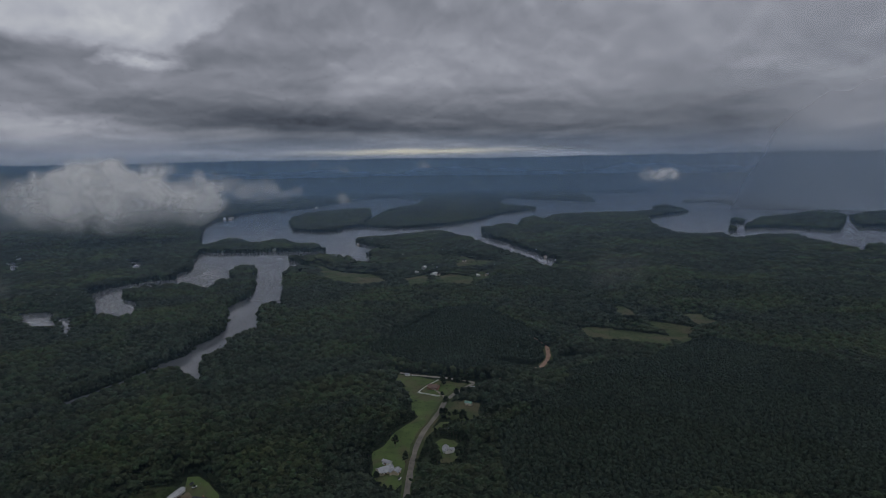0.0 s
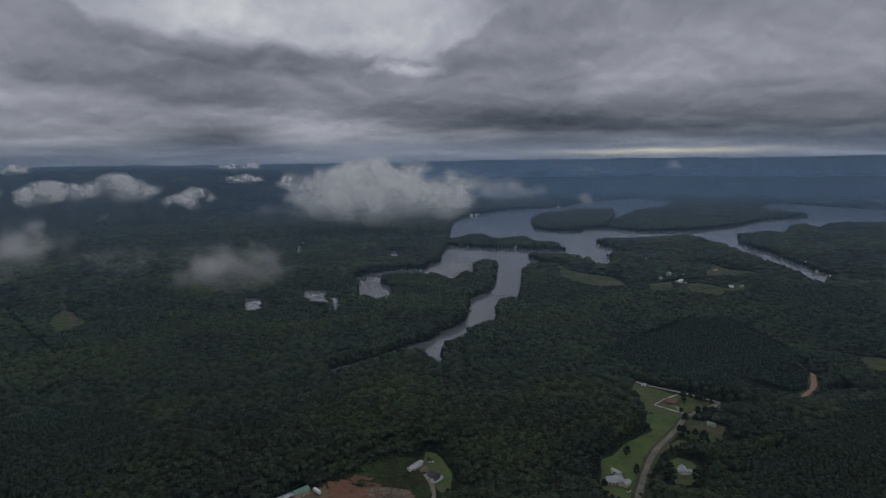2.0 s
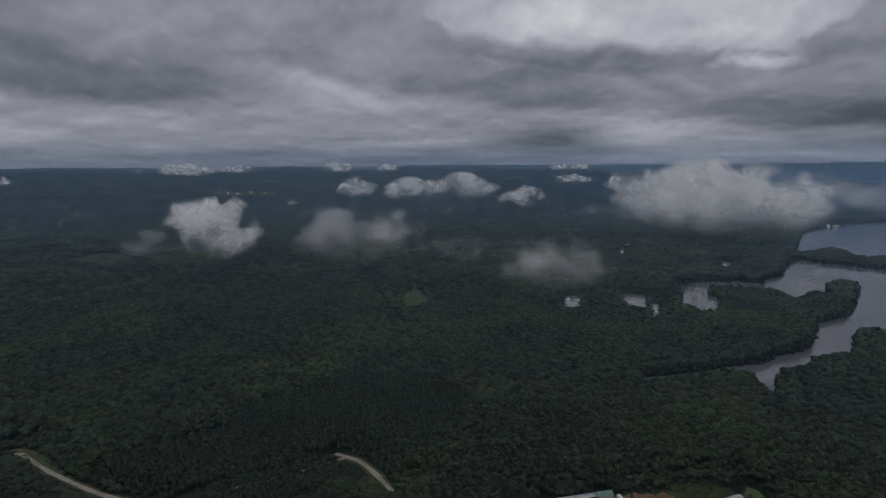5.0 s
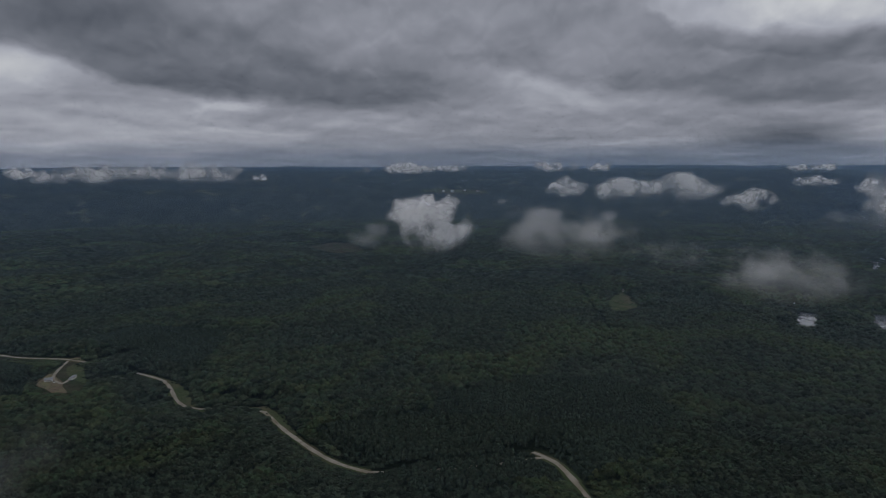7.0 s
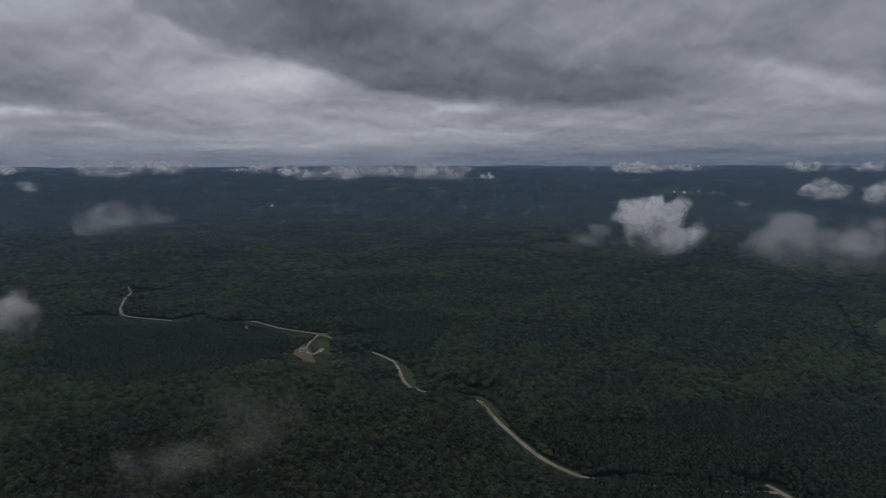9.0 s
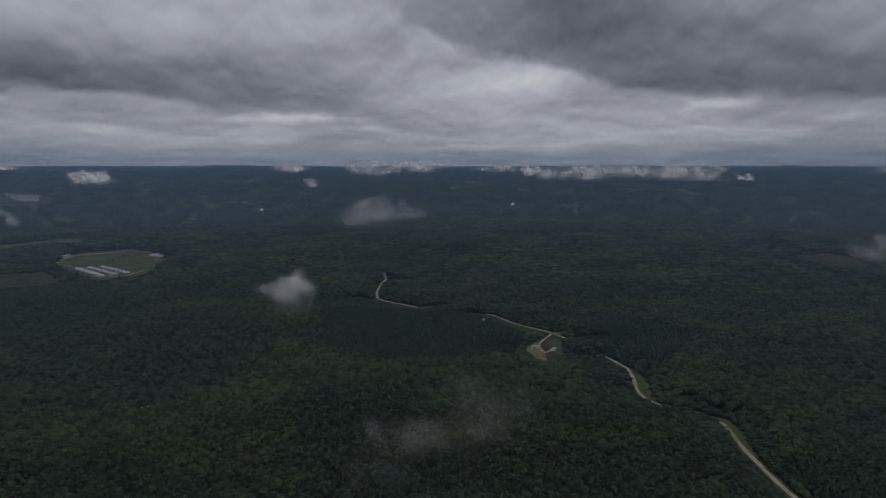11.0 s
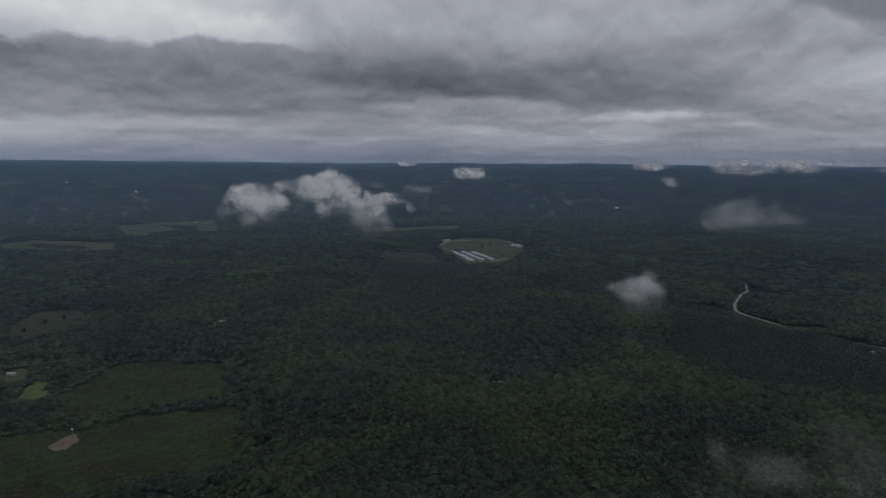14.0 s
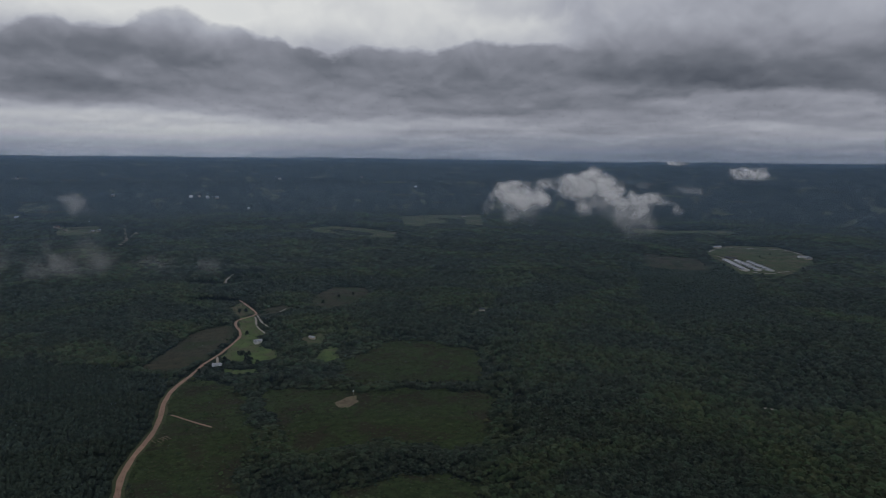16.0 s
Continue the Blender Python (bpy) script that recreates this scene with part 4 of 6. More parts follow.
def plots(name, outlines, z, mat, label, category="field"):
    for k, p in enumerate(outlines):
        q = worn(p, 8.0 if name == "brush_ground" else 2.2, 8)
        PLOTS.append(q)
        sheet(name, q, z + 0.006 * k, mat, label, category)


plots("brush_ground", BRUSHS, 0.16, M_BRUSH, "cutover ground grown with low green brush")
plots("meadow_ground", MEADOWS, 0.24, M_MEADOW, "pale green pasture among dark woods")
plots("dry_ground", BROWN_FIELDS, 0.20, M_BROWN, "dull brown-green open field")
plots("lawn_ground", LAWNS, 0.32, M_LAWN, "bright green mown grass beside the road", "lawn")
plots("clay_ground", RED_DIRTS, 0.40, M_RED, "bare red clay work yard", "dirt yard")
plots("dirt_ground", DIRTS, 0.48, M_DIRT, "bare tan dirt yard", "dirt yard")

FAR_FIELDS = [(194.3, 3975, 57), (190.6, 4015, 87), (179.5, 4130, 65), (179.6, 4015, 36), (175.1, 4160, 50), (171.5, 4275, 129), (167.6, 3535, 72), (164.4, 3325, 43), (174.6, 3160, 56), (198.3, 3130, 38), (198.5, 2575, 28), (149.5, 4490, 160), (138.6, 3550, 63), (140.2, 3225, 53), (129.7, 3985, 46), (146.1, 4005, 74), (163.3, 3565, 40), (160.9, 3560, 38), (197.5, 4050, 44), (187.9, 3445, 38), (94.7, 2755, 27), (92.7, 2660, 23), (91.4, 2325, 30), (89.0, 2860, 37), (78.2, 3040, 53), (81.1, 2880, 49), (138.8, 3550, 75), (140.2, 2660, 50), (129.3, 4065, 126), (125.0, 3365, 60)]  # bearing, distance, half width
far_rng = random.Random(21)
for k in range(56):
    if k < len(FAR_FIELDS):
        a, r, wide = FAR_FIELDS[k]
        a, deep = math.radians(a), min(0.4 * wide, far_rng.uniform(14, 34) * (1.0 if r > 3000 else 0.8))
    else:
        a, r = math.radians(far_rng.uniform(104, 199)), far_rng.uniform(2300, 4400)
        wide, deep = far_rng.uniform(30, 110), far_rng.uniform(10, 30)
    cx, cy = -r * math.sin(a), r * math.cos(a)
    ring = []
    for q in range(12):
        u, s = q * math.pi / 6, far_rng.uniform(0.65, 1.15)
        du, dv = math.cos(u) * wide * s, math.sin(u) * deep * s
        ring.append((cx + math.cos(a) * du - math.sin(a) * dv, cy + math.sin(a) * du + math.cos(a) * dv))
    PLOTS.append(np.array(ring))
    sheet("dry_ground", ring, 0.6, far_rng.choice((M_BROWN, M_BROWN, M_MEADOW)), "small far clearing in the woods", "field")

ROAD_LOOK = {"asphalt": (M_ASPHALT, "worn grey country road"), "red_dirt": (M_CLAYROAD, "reddish dirt road through the woods"),
             "gravel": (M_GRAVEL, "pale gravel lane between trees")}
for kind, width, pts in ROADS:
    if width > 4:
        ribbon("road_verge", pts, width + 5.0, 0.50, M_MEADOW, "rough grass verge along the road")
    look_mat, look_label = ROAD_LOOK[kind]
    ribbon("road", pts, width, 0.62, look_mat, look_label)


# ---------------------------------------------------------------- woods
def ico(sub):
    bm = bmesh.new()
    bmesh.ops.create_icosphere(bm, subdivisions=sub, radius=1)
    v = np.array([q.co[:] for q in bm.verts])
    f = np.array([[q.index for q in t.verts] for t in bm.faces])
    bm.free()
    return v, f


def cap(sub, floor, bulge, seed):
    """A lumpy crown without its hidden underside."""
    v, f = ico(sub)
    keep = v[f].mean(1)[:, 2] > floor
    f = f[keep]
    used = np.unique(f)
    back = np.full(len(v), -1)
    back[used] = np.arange(len(used))
    v, f = v[used], back[f]
    g = np.random.default_rng(seed)
    v = v * (1 + bulge * g.uniform(-1, 1, len(v)))[:, None]
    return v, f


def cone(sides, seed):
    g = np.random.default_rng(seed)
    a = np.arange(sides) * 2 * np.pi / sides
    rad = 1 + 0.3 * g.uniform(-1, 1, sides)
    low = np.column_stack([rad * np.cos(a), rad * np.sin(a), np.full(sides, -1.0) + 0.25 * g.uniform(-1, 1, sides)])
    mid = np.column_stack([0.72 * rad * np.cos(a + 0.4), 0.72 * rad * np.sin(a + 0.4), np.full(sides, 0.3) + 0.2 * g.uniform(-1, 1, sides)])
    v = np.concatenate([low, mid, [[0, 0, 1.0]]])
    f = []
    for i in range(sides):
        j = (i + 1) % sides
        f += [(i, j, sides + i), (j, sides + j, sides + i), (sides + i, sides + j, 2 * sides)]
    return v, np.array(f)


def scatter(templates, x, y, z, rx, rz):
    """Joined copies of the templates at the given places."""
    vs, fs, base = [], [], 0
    pick = rng.integers(0, len(templates), len(x))
    for k, (v, f) in enumerate(templates):
        s = np.where(pick == k)[0]
        if not len(s):
            continue
        a = rng.uniform(0, 2 * np.pi, len(s))
        c, n = np.cos(a)[:, None], np.sin(a)[:, None]
        w = rx[s][:, None]
        px = (v[:, 0] * c - v[:, 1] * n) * w + x[s][:, None]
        py = (v[:, 0] * n + v[:, 1] * c) * w * rng.uniform(0.85, 1.15, len(s))[:, None] + y[s][:, None]
        py = (v[:, 0] * n + v[:, 1] * c) * w + y[s][:, None]
        pz = v[:, 2] * rz[s][:, None] + z[s][:, None]
        vs.append(np.stack([px, py, pz], -1).reshape(-1, 3))
        fs.append((f[None] + (np.arange(len(s)) * len(v))[:, None, None] + base).reshape(-1, 3))
        base += len(s) * len(v)
    return np.concatenate(vs), np.concatenate(fs)


def spots_in_ring(r0, r1, step, reach=4.0):
    """Jittered places in the sector that lies in view, clear of water, plots, roads and buildings."""
    n = int(r1 / step) + 1
    g = np.arange(-n, n + 1) * step
    x, y = np.meshgrid(g, g)
    x, y = x.ravel() + rng.uniform(-0.42, 0.42, x.size) * step, y.ravel() + rng.uniform(-0.42, 0.42, y.size) * step
    r, az = np.hypot(x, y), bearing(x, y)
    ok = (r >= r0) & (r < r1) & (az > -44) & (az < 205)
    x, y = x[ok], y[ok]
    wet = np.zeros(len(x), bool)
    for dx, dy in ((0, 0), (reach, 0), (-reach, 0), (0, reach), (0, -reach)):  # keep crowns off the water and the plots
        w = inside(SHORELINE, x + dx, y + dy)
        for p in ISLES:
            w &= ~inside(p, x, y)
        for p in (*POOLS, *PLOTS):
            w |= inside(p, x + dx * 0.5, y + dy * 0.5)
        wet |= w
    for _, width, pts in ROADS:
        wet |= near_line(pts, x, y, width / 2 + (4.5 if width > 4 else 0.8 if width == 3.4 else 4.5))
    for pts in CUTS:
        wet |= near_line(pts, x, y, 4.5)
    for hx, hy in itertools.chain(SPOTS.values()):
        wet |= np.hypot(x - hx, y - hy) < 11
    for hx, hy in HOMES:
        wet |= np.hypot(x - hx, y - hy) < 9
    return x[~wet], y[~wet]


def is_pine(x, y):
    p = np.zeros(len(x), bool)
    for q in PINES:
        p |= inside(q, x, y)
    return p


def stuff(name, v, f, mat, label, category, rounded=False):
    tagged(new(name, mesh_from(name, v, f, mat, rounded)), label, category, kind="stuff")


def stand_height(x, y):
    return 13.6 + 1.6 * np.sin(x / 61 + np.sin(y / 47)) + 1.2 * np.sin(y / 83 - x / 130)


OPEN_ROADS = [
    [(-873, -63), (-835, -35), (-799, -27), (-755, -21), (-734, -13)],
    [(-682, 68), (-656, 74), (-620, 82), (-583, 94), (-551, 105), (-532, 114), (-514, 128), (-506, 136)],
    [(-1082, -433), (-1108, -504), (-1123, -530), (-1180, -559), (-1276, -593), (-1324, -602)],
    [(-1068, -282), (-1017, -227), (-981, -160), (-962, -141)],
    [(-472, 292), (-463, 297), (-442, 295), (-421, 293)],
    [(-474, 295), (-458, 297), (-438, 294), (-408, 289)],
    [(89, -788), (81, -820), (74, -841), (61, -867), (45, -916), (34, -955), (37, -994), (45, -1023), (45, -1045), (38, -1062), (16, -1076), (11, -1095), (26, -1149), (42, -1203)],
    [(76, -1375), (76, -1413), (72, -1446), (65, -1472)],
    [(141, 766), (157, 798), (164, 848)],
]


def open_view(x, y):
    """Young, low growth on the slopes below some stretches of road."""
    low = np.ones(len(x))
    r = np.hypot(x, y)
    for pts in OPEN_ROADS:
        p = resample(pts, 5, False)
        box = (x > p[:, 0].min() - 75) & (x < p[:, 0].max() + 75) & (y > p[:, 1].min() - 75) & (y < p[:, 1].max() + 75)
        if not box.any():
            continue
        d = np.hypot(x[box, None] - p[:, 0], y[box, None] - p[:, 1])
        k = d.argmin(1)
        near = r[box] < np.hypot(p[k, 0], p[k, 1]) - 1
        low[box] = np.minimum(low[box], np.where(near, np.clip(0.62 * d.min(1) * EYE / r[box] / 15, 0.08, 1), 0.25 + 0.75 * smooth(2, 30, d.min(1))))
    for pts in (*POOLS, *PLOTS):  # younger trees on the near side of the clearings
        p = resample(pts, 8, True)
        if np.hypot(*p.mean(0)) > 3000:
            continue
        box = (x > p[:, 0].min() - 45) & (x < p[:, 0].max() + 45) & (y > p[:, 1].min() - 45) & (y < p[:, 1].max() + 45)
        if box.any():
            d = np.hypot(x[box, None] - p[:, 0], y[box, None] - p[:, 1])
            q = d.argmin(1)
            near = r[box] < np.hypot(p[q, 0], p[q, 1]) - 1
            low[box] = np.minimum(low[box], np.where(near, 0.3 + 0.7 * smooth(5, 45, d.min(1)), 0.35 + 0.65 * smooth(3, 26, d.min(1))))
    return low


NEAR_CAPS = [cap(2, 0.2, 0.3, k) for k in range(6)]
MID_CAPS = [cap(1, -0.1, 0.24, 20 + k) for k in range(5)]
LOW_CAPS = [cap(1, -0.5, 0.3, 70 + k) for k in range(5)]
FAR_CAPS = [cap(1, 0.2, 0.25, 40 + k) for k in range(5)]
CONES = [cone(5, k) for k in range(5)]
FAR_CONES = [cone(4, 10 + k) for k in range(4)]

HEDGEROW = [(-80, -699), (-93, -703), (-114, -707), (-141, -706), (-170, -701), (-199, -692), (-231, -682), (-258, -669), (-268, -659)]
EDGE = []  # open-grown trees at the plots' edges, built one by one


def far_shores():
    x, y = spots_in_ring(3000, 4600, 20.0, 10.0)
    keep = bearing(x, y) < rng.uniform(36, 48, len(x))
    return x[keep], y[keep]


def woods():
    near = spots_in_ring(440, 660, 4.0)
    mid = spots_in_ring(660, 1400, 5.7, 2.5)
    far = spots_in_ring(1400, 3000, 13.0, 3.0)
    plot_pts = np.concatenate([resample(p, 6, True) for p in (*LAWNS, *MEADOWS[:2])])
    for name, (x, y), caps, crown, label in (("broadleaf_wood", near, NEAR_CAPS, 3.45, "dark green broadleaf forest canopy, crowns touching"),
                                             ("broadleaf_wood", mid, MID_CAPS, 4.95, "dark green broadleaf forest canopy, further off"),
                                             ("far_wood", far, FAR_CAPS, 9.6, "far dense dark green woods"),
                                             ("far_wood", far_shores(), FAR_CAPS, 12.0, "woods near the horizon, blurred by distance")):
        pine = is_pine(x, y)
        x, y = x[~pine], y[~pine]
        if caps is NEAR_CAPS:
            d = np.array([np.hypot(plot_pts[:, 0] - a, plot_pts[:, 1] - b).min() if np.hypot(a, b) < 720 else 1e9 for a, b in zip(x, y)])
            order = np.argsort(d)[:270]
            order = order[d[order] < 12]
            EDGE.extend(zip(x[order], y[order]))
            keep = np.ones(len(x), bool)
            keep[order] = False
            x, y = x[keep], y[keep]
        g = ground_height(x, y)
        big = rng.uniform(0.62, 1.3, len(x))
        tall = stand_height(x, y) + rng.normal(0, 1.2, len(x))
        tall = tall * open_view(x, y)
        rz = (crown * 1.05 if crown < 7 else 6.5 if crown < 12 else 2.0) * big * np.minimum(1, tall / 9)
        v, f = scatter(caps, x, y, g + tall - rz * 0.9, crown * big, rz)
        stuff(name, v, f, M_LEAF, label, "forest", caps is not NEAR_CAPS)
        if crown < 12:
            mantle = 3.0 if crown < 7 else 5.0
            edge = np.zeros(len(x), bool)
            lean = np.zeros((len(x), 2))
            for k in range(8):
                ex, ey = x + 11 * math.cos(k * 0.785), y + 11 * math.sin(k * 0.785)
                for p in (SHORELINE, *POOLS, *PLOTS):
                    hit = inside(p, ex, ey)
                    edge |= hit
                    lean[hit] += (math.cos(k * 0.785), math.sin(k * 0.785))
            lean /= np.maximum(np.hypot(lean[:, 0], lean[:, 1]), 1.0)[:, None]
            for _, width, pts in ROADS:
                edge |= near_line(pts, x, y, width / 2 + 13) if width != 3.4 else False
            many = 3 if crown < 7 else 2
            ux, uy = np.repeat(x[edge], many), np.repeat(y[edge], many)
            out = rng.uniform(0.5, 5.0, len(ux))  # the leafy mantle stands out from the trunks
            ux = ux + rng.normal(0, 1.8, len(ux)) + out * np.repeat(lean[edge, 0], many)
            uy = uy + rng.normal(0, 1.8, len(uy)) + out * np.repeat(lean[edge, 1], many)
            young = open_view(ux, uy)
            h = rng.uniform(1.0, 9.5, len(ux)) * (1.15 - 0.13 * out) * young
            size = mantle * np.minimum(1, 0.2 + young)
            v, f = scatter(LOW_CAPS, ux, uy, ground_height(ux, uy) + h, size, size * np.minimum(1, 0.2 + young))
            stuff("understory", v, f, M_LEAF, "leafy understory along the wood's edges", "forest")
    # trees that overhang the shores
    sx, sy = [], []
    for ring in (SHORELINE, *ISLES):
        p = resample(ring, 7.0, True)
        away = np.roll(p, -1, 0) - p
        away = np.stack([-away[:, 1], away[:, 0]], 1) / np.maximum(np.hypot(away[:, 0], away[:, 1]), 1e-6)[:, None]
        done = np.hypot(p[:, 0], p[:, 1]) > 3400
        for off in (4.0, -4.0, 1.5, -1.5, 0.4, -0.4):
            q = p + away * off
            land = ~inside(SHORELINE, q[:, 0], q[:, 1])
            for isle in ISLES:
                land |= inside(isle, q[:, 0], q[:, 1])
            for plot in PLOTS:
                land &= ~inside(plot, q[:, 0], q[:, 1])
            take = land & ~done
            sx.append(q[take, 0])
            sy.append(q[take, 1])
            done |= take
    x, y = np.concatenate(sx) + rng.normal(0, 0.8, sum(map(len, sx))), np.concatenate(sy) + rng.normal(0, 0.8, sum(map(len, sy)))
    size = rng.uniform(3.2, 5.6, len(x))
    tall = rng.uniform(7.5, 14.5, len(x))
    v, f = scatter(LOW_CAPS, x, y, tall - size, size, size * 1.15)
    stuff("shore_trees", v, f, M_LEAF, "dark broadleaf trees overhanging the lake's shore", "forest")
    v, f = scatter(LOW_CAPS, x, y, np.full(len(x), 2.2), size * 0.8, np.full(len(x), 3.2))
    stuff("understory", v, f, M_LEAF, "leafy understory along the lake's shore", "forest")
    for name, r0, r1, step, cones, wide in (("pine_wood", 440, 1130, 4.0, CONES, 2.5), ("pine_wood", 1130, 2300, 7.3, FAR_CONES, 4.7)):
        x, y = spots_in_ring(r0, r1, step)
        pine = is_pine(x, y)
        x, y = x[pine], y[pine]
        g = ground_height(x, y)
        half = rng.uniform(1.4, 2.1, len(x))
        v, f = scatter(cones, x, y, g + 13.5 * open_view(x, y) - half + rng.normal(0, 0.5, len(x)), wide * rng.uniform(0.8, 1.15, len(x)), half)
        stuff(name, v, f, M_PINE, "dark planted pine stand with even tops", "forest")
    # a hedgerow between the two cutover plots
    p = worn(HEDGEROW, 1.5, 2.6, closed=False)
    x, y = p[:, 0] + rng.normal(0, 1.6, len(p)), p[:, 1] + rng.normal(0, 1.6, len(p))
    size = rng.uniform(1.3, 2.6, len(x))
    v, f = scatter(LOW_CAPS, x, y, size * rng.uniform(0.6, 1.7, len(x)), size, size * 1.2)
    stuff("hedgerow", v, f, M_LEAF, "low uneven hedgerow across the cutover ground", "hedge")
    # brush on the cutover ground
    step = 3.4
    xs, ys = [], []
    for p in BRUSHS:
        p = np.array(p)
        lo, hi = p.min(0), p.max(0)
        gx, gy = np.meshgrid(np.arange(lo[0], hi[0], step), np.arange(lo[1], hi[1], step))
        gx, gy = gx.ravel() + rng.uniform(-1.5, 1.5, gx.size), gy.ravel() + rng.uniform(-1.5, 1.5, gy.size)
        ok = inside(p, gx, gy) & (rng.random(gx.size) < 0.75)
        for q in (*DIRTS, *RED_DIRTS):
            ok &= ~inside(q, gx, gy)
        for _, width, pts in ROADS:
            ok &= ~near_line(pts, gx, gy, width / 2 + 1.5)
        xs.append(gx[ok])
        ys.append(gy[ok])
    x, y = np.concatenate(xs), np.concatenate(ys)
    s = rng.uniform(0.5, 1.25, len(x)) ** 1.3 * np.where(rng.random(len(x)) < 0.06, rng.uniform(1.5, 2.6, len(x)), 1.0)
    v, f = scatter(FAR_CAPS, x, y, 0.16 + 0.35 * s, 1.3 * s, 1.2 * s)
    stuff("brush", v, f, M_SHRUB, "low green brush and saplings on cutover ground", "brush")


woods()


# ---------------------------------------------------------------- single trees at the plots' edges
def tube(bm, a, b, r0, r1, sides=6):
    a, b = Vector(a), Vector(b)
    q = (b - a).to_track_quat("Z", "Y")
    rings = []
    for p, r in ((a, r0), (b, r1)):
        rings.append([bm.verts.new(p + q @ Vector((r * math.cos(k * 2 * math.pi / sides), r * math.sin(k * 2 * math.pi / sides), 0))) for k in range(sides)])
    for k in range(sides):
        j = (k + 1) % sides
        bm.faces.new((rings[0][k], rings[0][j], rings[1][j], rings[1][k]))
    bm.faces.new(rings[1])
    bm.faces.new(rings[0][::-1])


def build_tree(seed, tall, wide, pine=False):
    g = random.Random(seed)
    tree = new("pine_tree" if pine else "broadleaf_tree")
    bm = bmesh.new()
    tube(bm, (0, 0, -0.4), (0.2, 0.1, tall * 0.55), 0.34, 0.2)
    tube(bm, (0.2, 0.1, tall * 0.54), (0.3, 0.0, tall * 0.86), 0.2, 0.05)
    tips = []
    for k in range(6):
        a, h = k * 2.4 + g.uniform(-0.4, 0.4), tall * g.uniform(0.35, 0.7)
        tip = (math.cos(a) * wide * g.uniform(0.5, 0.75), math.sin(a) * wide * g.uniform(0.5, 0.75), h + tall * g.uniform(0.08, 0.2))
        tube(bm, (0.15, 0.05, h), tip, 0.13, 0.03, 5)
        tips.append(tip)
    part("trunk", bm, M_BARK, tree)
    lumps, leaves = [], []
    n = 17
    for k in range(n):
        u = (k + 0.5) / n
        h = tall * (0.38 + 0.58 * u)
        reach = wide * (math.sin(math.pi * min(1.0, 0.25 + 0.75 * u)) if not pine else (1.05 - u))
        a, d = k * 2.399, reach * g.uniform(0.35, 0.8)
        lumps.append((math.cos(a) * d, math.sin(a) * d, h, g.uniform(0.28, 0.42) * wide * (0.8 if pine else 1)))
    for tip in tips:
        lumps.append((*tip, 0.3 * wide))
    vs, fs, base = [], [], 0
    for k, (x, y, z, r) in enumerate(lumps):
        v, f = ico(1)
        w = np.random.default_rng(seed * 50 + k)
        v = v * (1 + 0.3 * w.uniform(-1, 1, len(v)))[:, None] * np.array([r, r, r * 0.75]) + np.array([x, y, z])
        vs.append(v)
        fs.append(f + base)
        base += len(v)
        for _ in range(9):  # sprays of leaves that break the outline
            q = Vector((w.normal(), w.normal(), w.normal() + 0.3)).normalized()
            c = np.array([x, y, z]) + np.array(q) * r * np.array([1.1, 1.1, 0.85])
            s = 0.5
            vs.append(c + w.uniform(-s, s, (3, 3)))
            fs.append(np.array([[base, base + 1, base + 2]]))
            base += 3
    me = mesh_from("crown", np.concatenate(vs), np.concatenate(fs), M_PINE if pine else M_LEAF)
    crown = new("crown", me)
    crown.parent = tree
    return tagged(tree, "dark green pine standing at the wood's edge" if pine else "full dark green broadleaf tree beside open grass", "tree", "trees at the field edges")


def plant_trees():
    kinds = [build_tree(k, 13.5 + 1.2 * (k % 3), 4.6 + 0.4 * (k % 2)) for k in range(1, 5)] + [build_tree(9, 16.0, 3.3, True)]
    spots = list(EDGE)
    gs = ground_height([p[0] for p in spots], [p[1] for p in spots])
    g = random.Random(3)
    used = set()
    for (x, y), z in zip(spots, gs):
        k = g.randrange(5) if g.random() < 0.75 else g.randrange(4)
        s = g.uniform(0.75, 1.15) * float(np.clip(open_view(np.array([x]), np.array([y]))[0], 0.3, 1))
        m = pose(x, y, z - 0.1, 0, 0, g.uniform(0, 360))
        if k not in used:
            used.add(k)
            kinds[k].matrix_basis = m
            continue
        t = copy_thing(kinds[k], m)
        t.scale = (s, s, s * g.uniform(0.9, 1.1))
    # lone trees on the open grass
    lone = [(x, y) for x, y in LONE_TREES]
    for x, y in lone:
        t = copy_thing(kinds[g.randrange(4)], pose(x, y, 0.2, 0, 0, g.uniform(0, 360)))
        s = g.uniform(0.45, 0.8)
        t.scale = (s, s, s)


LONE_TREES = [(35, -860), (31, -849), (28, -861), (24, -843), (21, -852), (21, -828), (17, -831), (25, -829), (50, -823), (40, -814), (29, -807), (20, -809), (10, -811), (67, -810), (62, -798), (52, -793), (25, -953), (40, -1097), (29, -1095), (0, -1016), (-9, -932), (-34, -1064), (-44, -1077), (-49, -923), (-101, -853), (78, -793), (69, -783), (39, -767), (30, -765), (20, -758), (-103, -1132), (-136, -1172), (-165, -1190), (-56, 531), (-23, 530), (-23, 522), (11, 622), (15, 619), (19, 617), (25, 616), (13, 673), (16, 707), (15, 716), (23, 721), (30, 717), (36, 712), (43, 705), (17, 650), (-10, 516), (-8, 526), (-46, 494), (-33, 555), (29, 674), (36, 677), (43, 676), (-1393, -1458), (-1325, -1422), (-326, -2370), (-192, -1256), (-173, -1284), (-1045, -1548), (-1064, -1502), (-1095, -1463), (-1076, -1335), (-1118, -1316), (-1088, -1248), (-1124, -1193), (-1287, -1238)]
plant_trees()


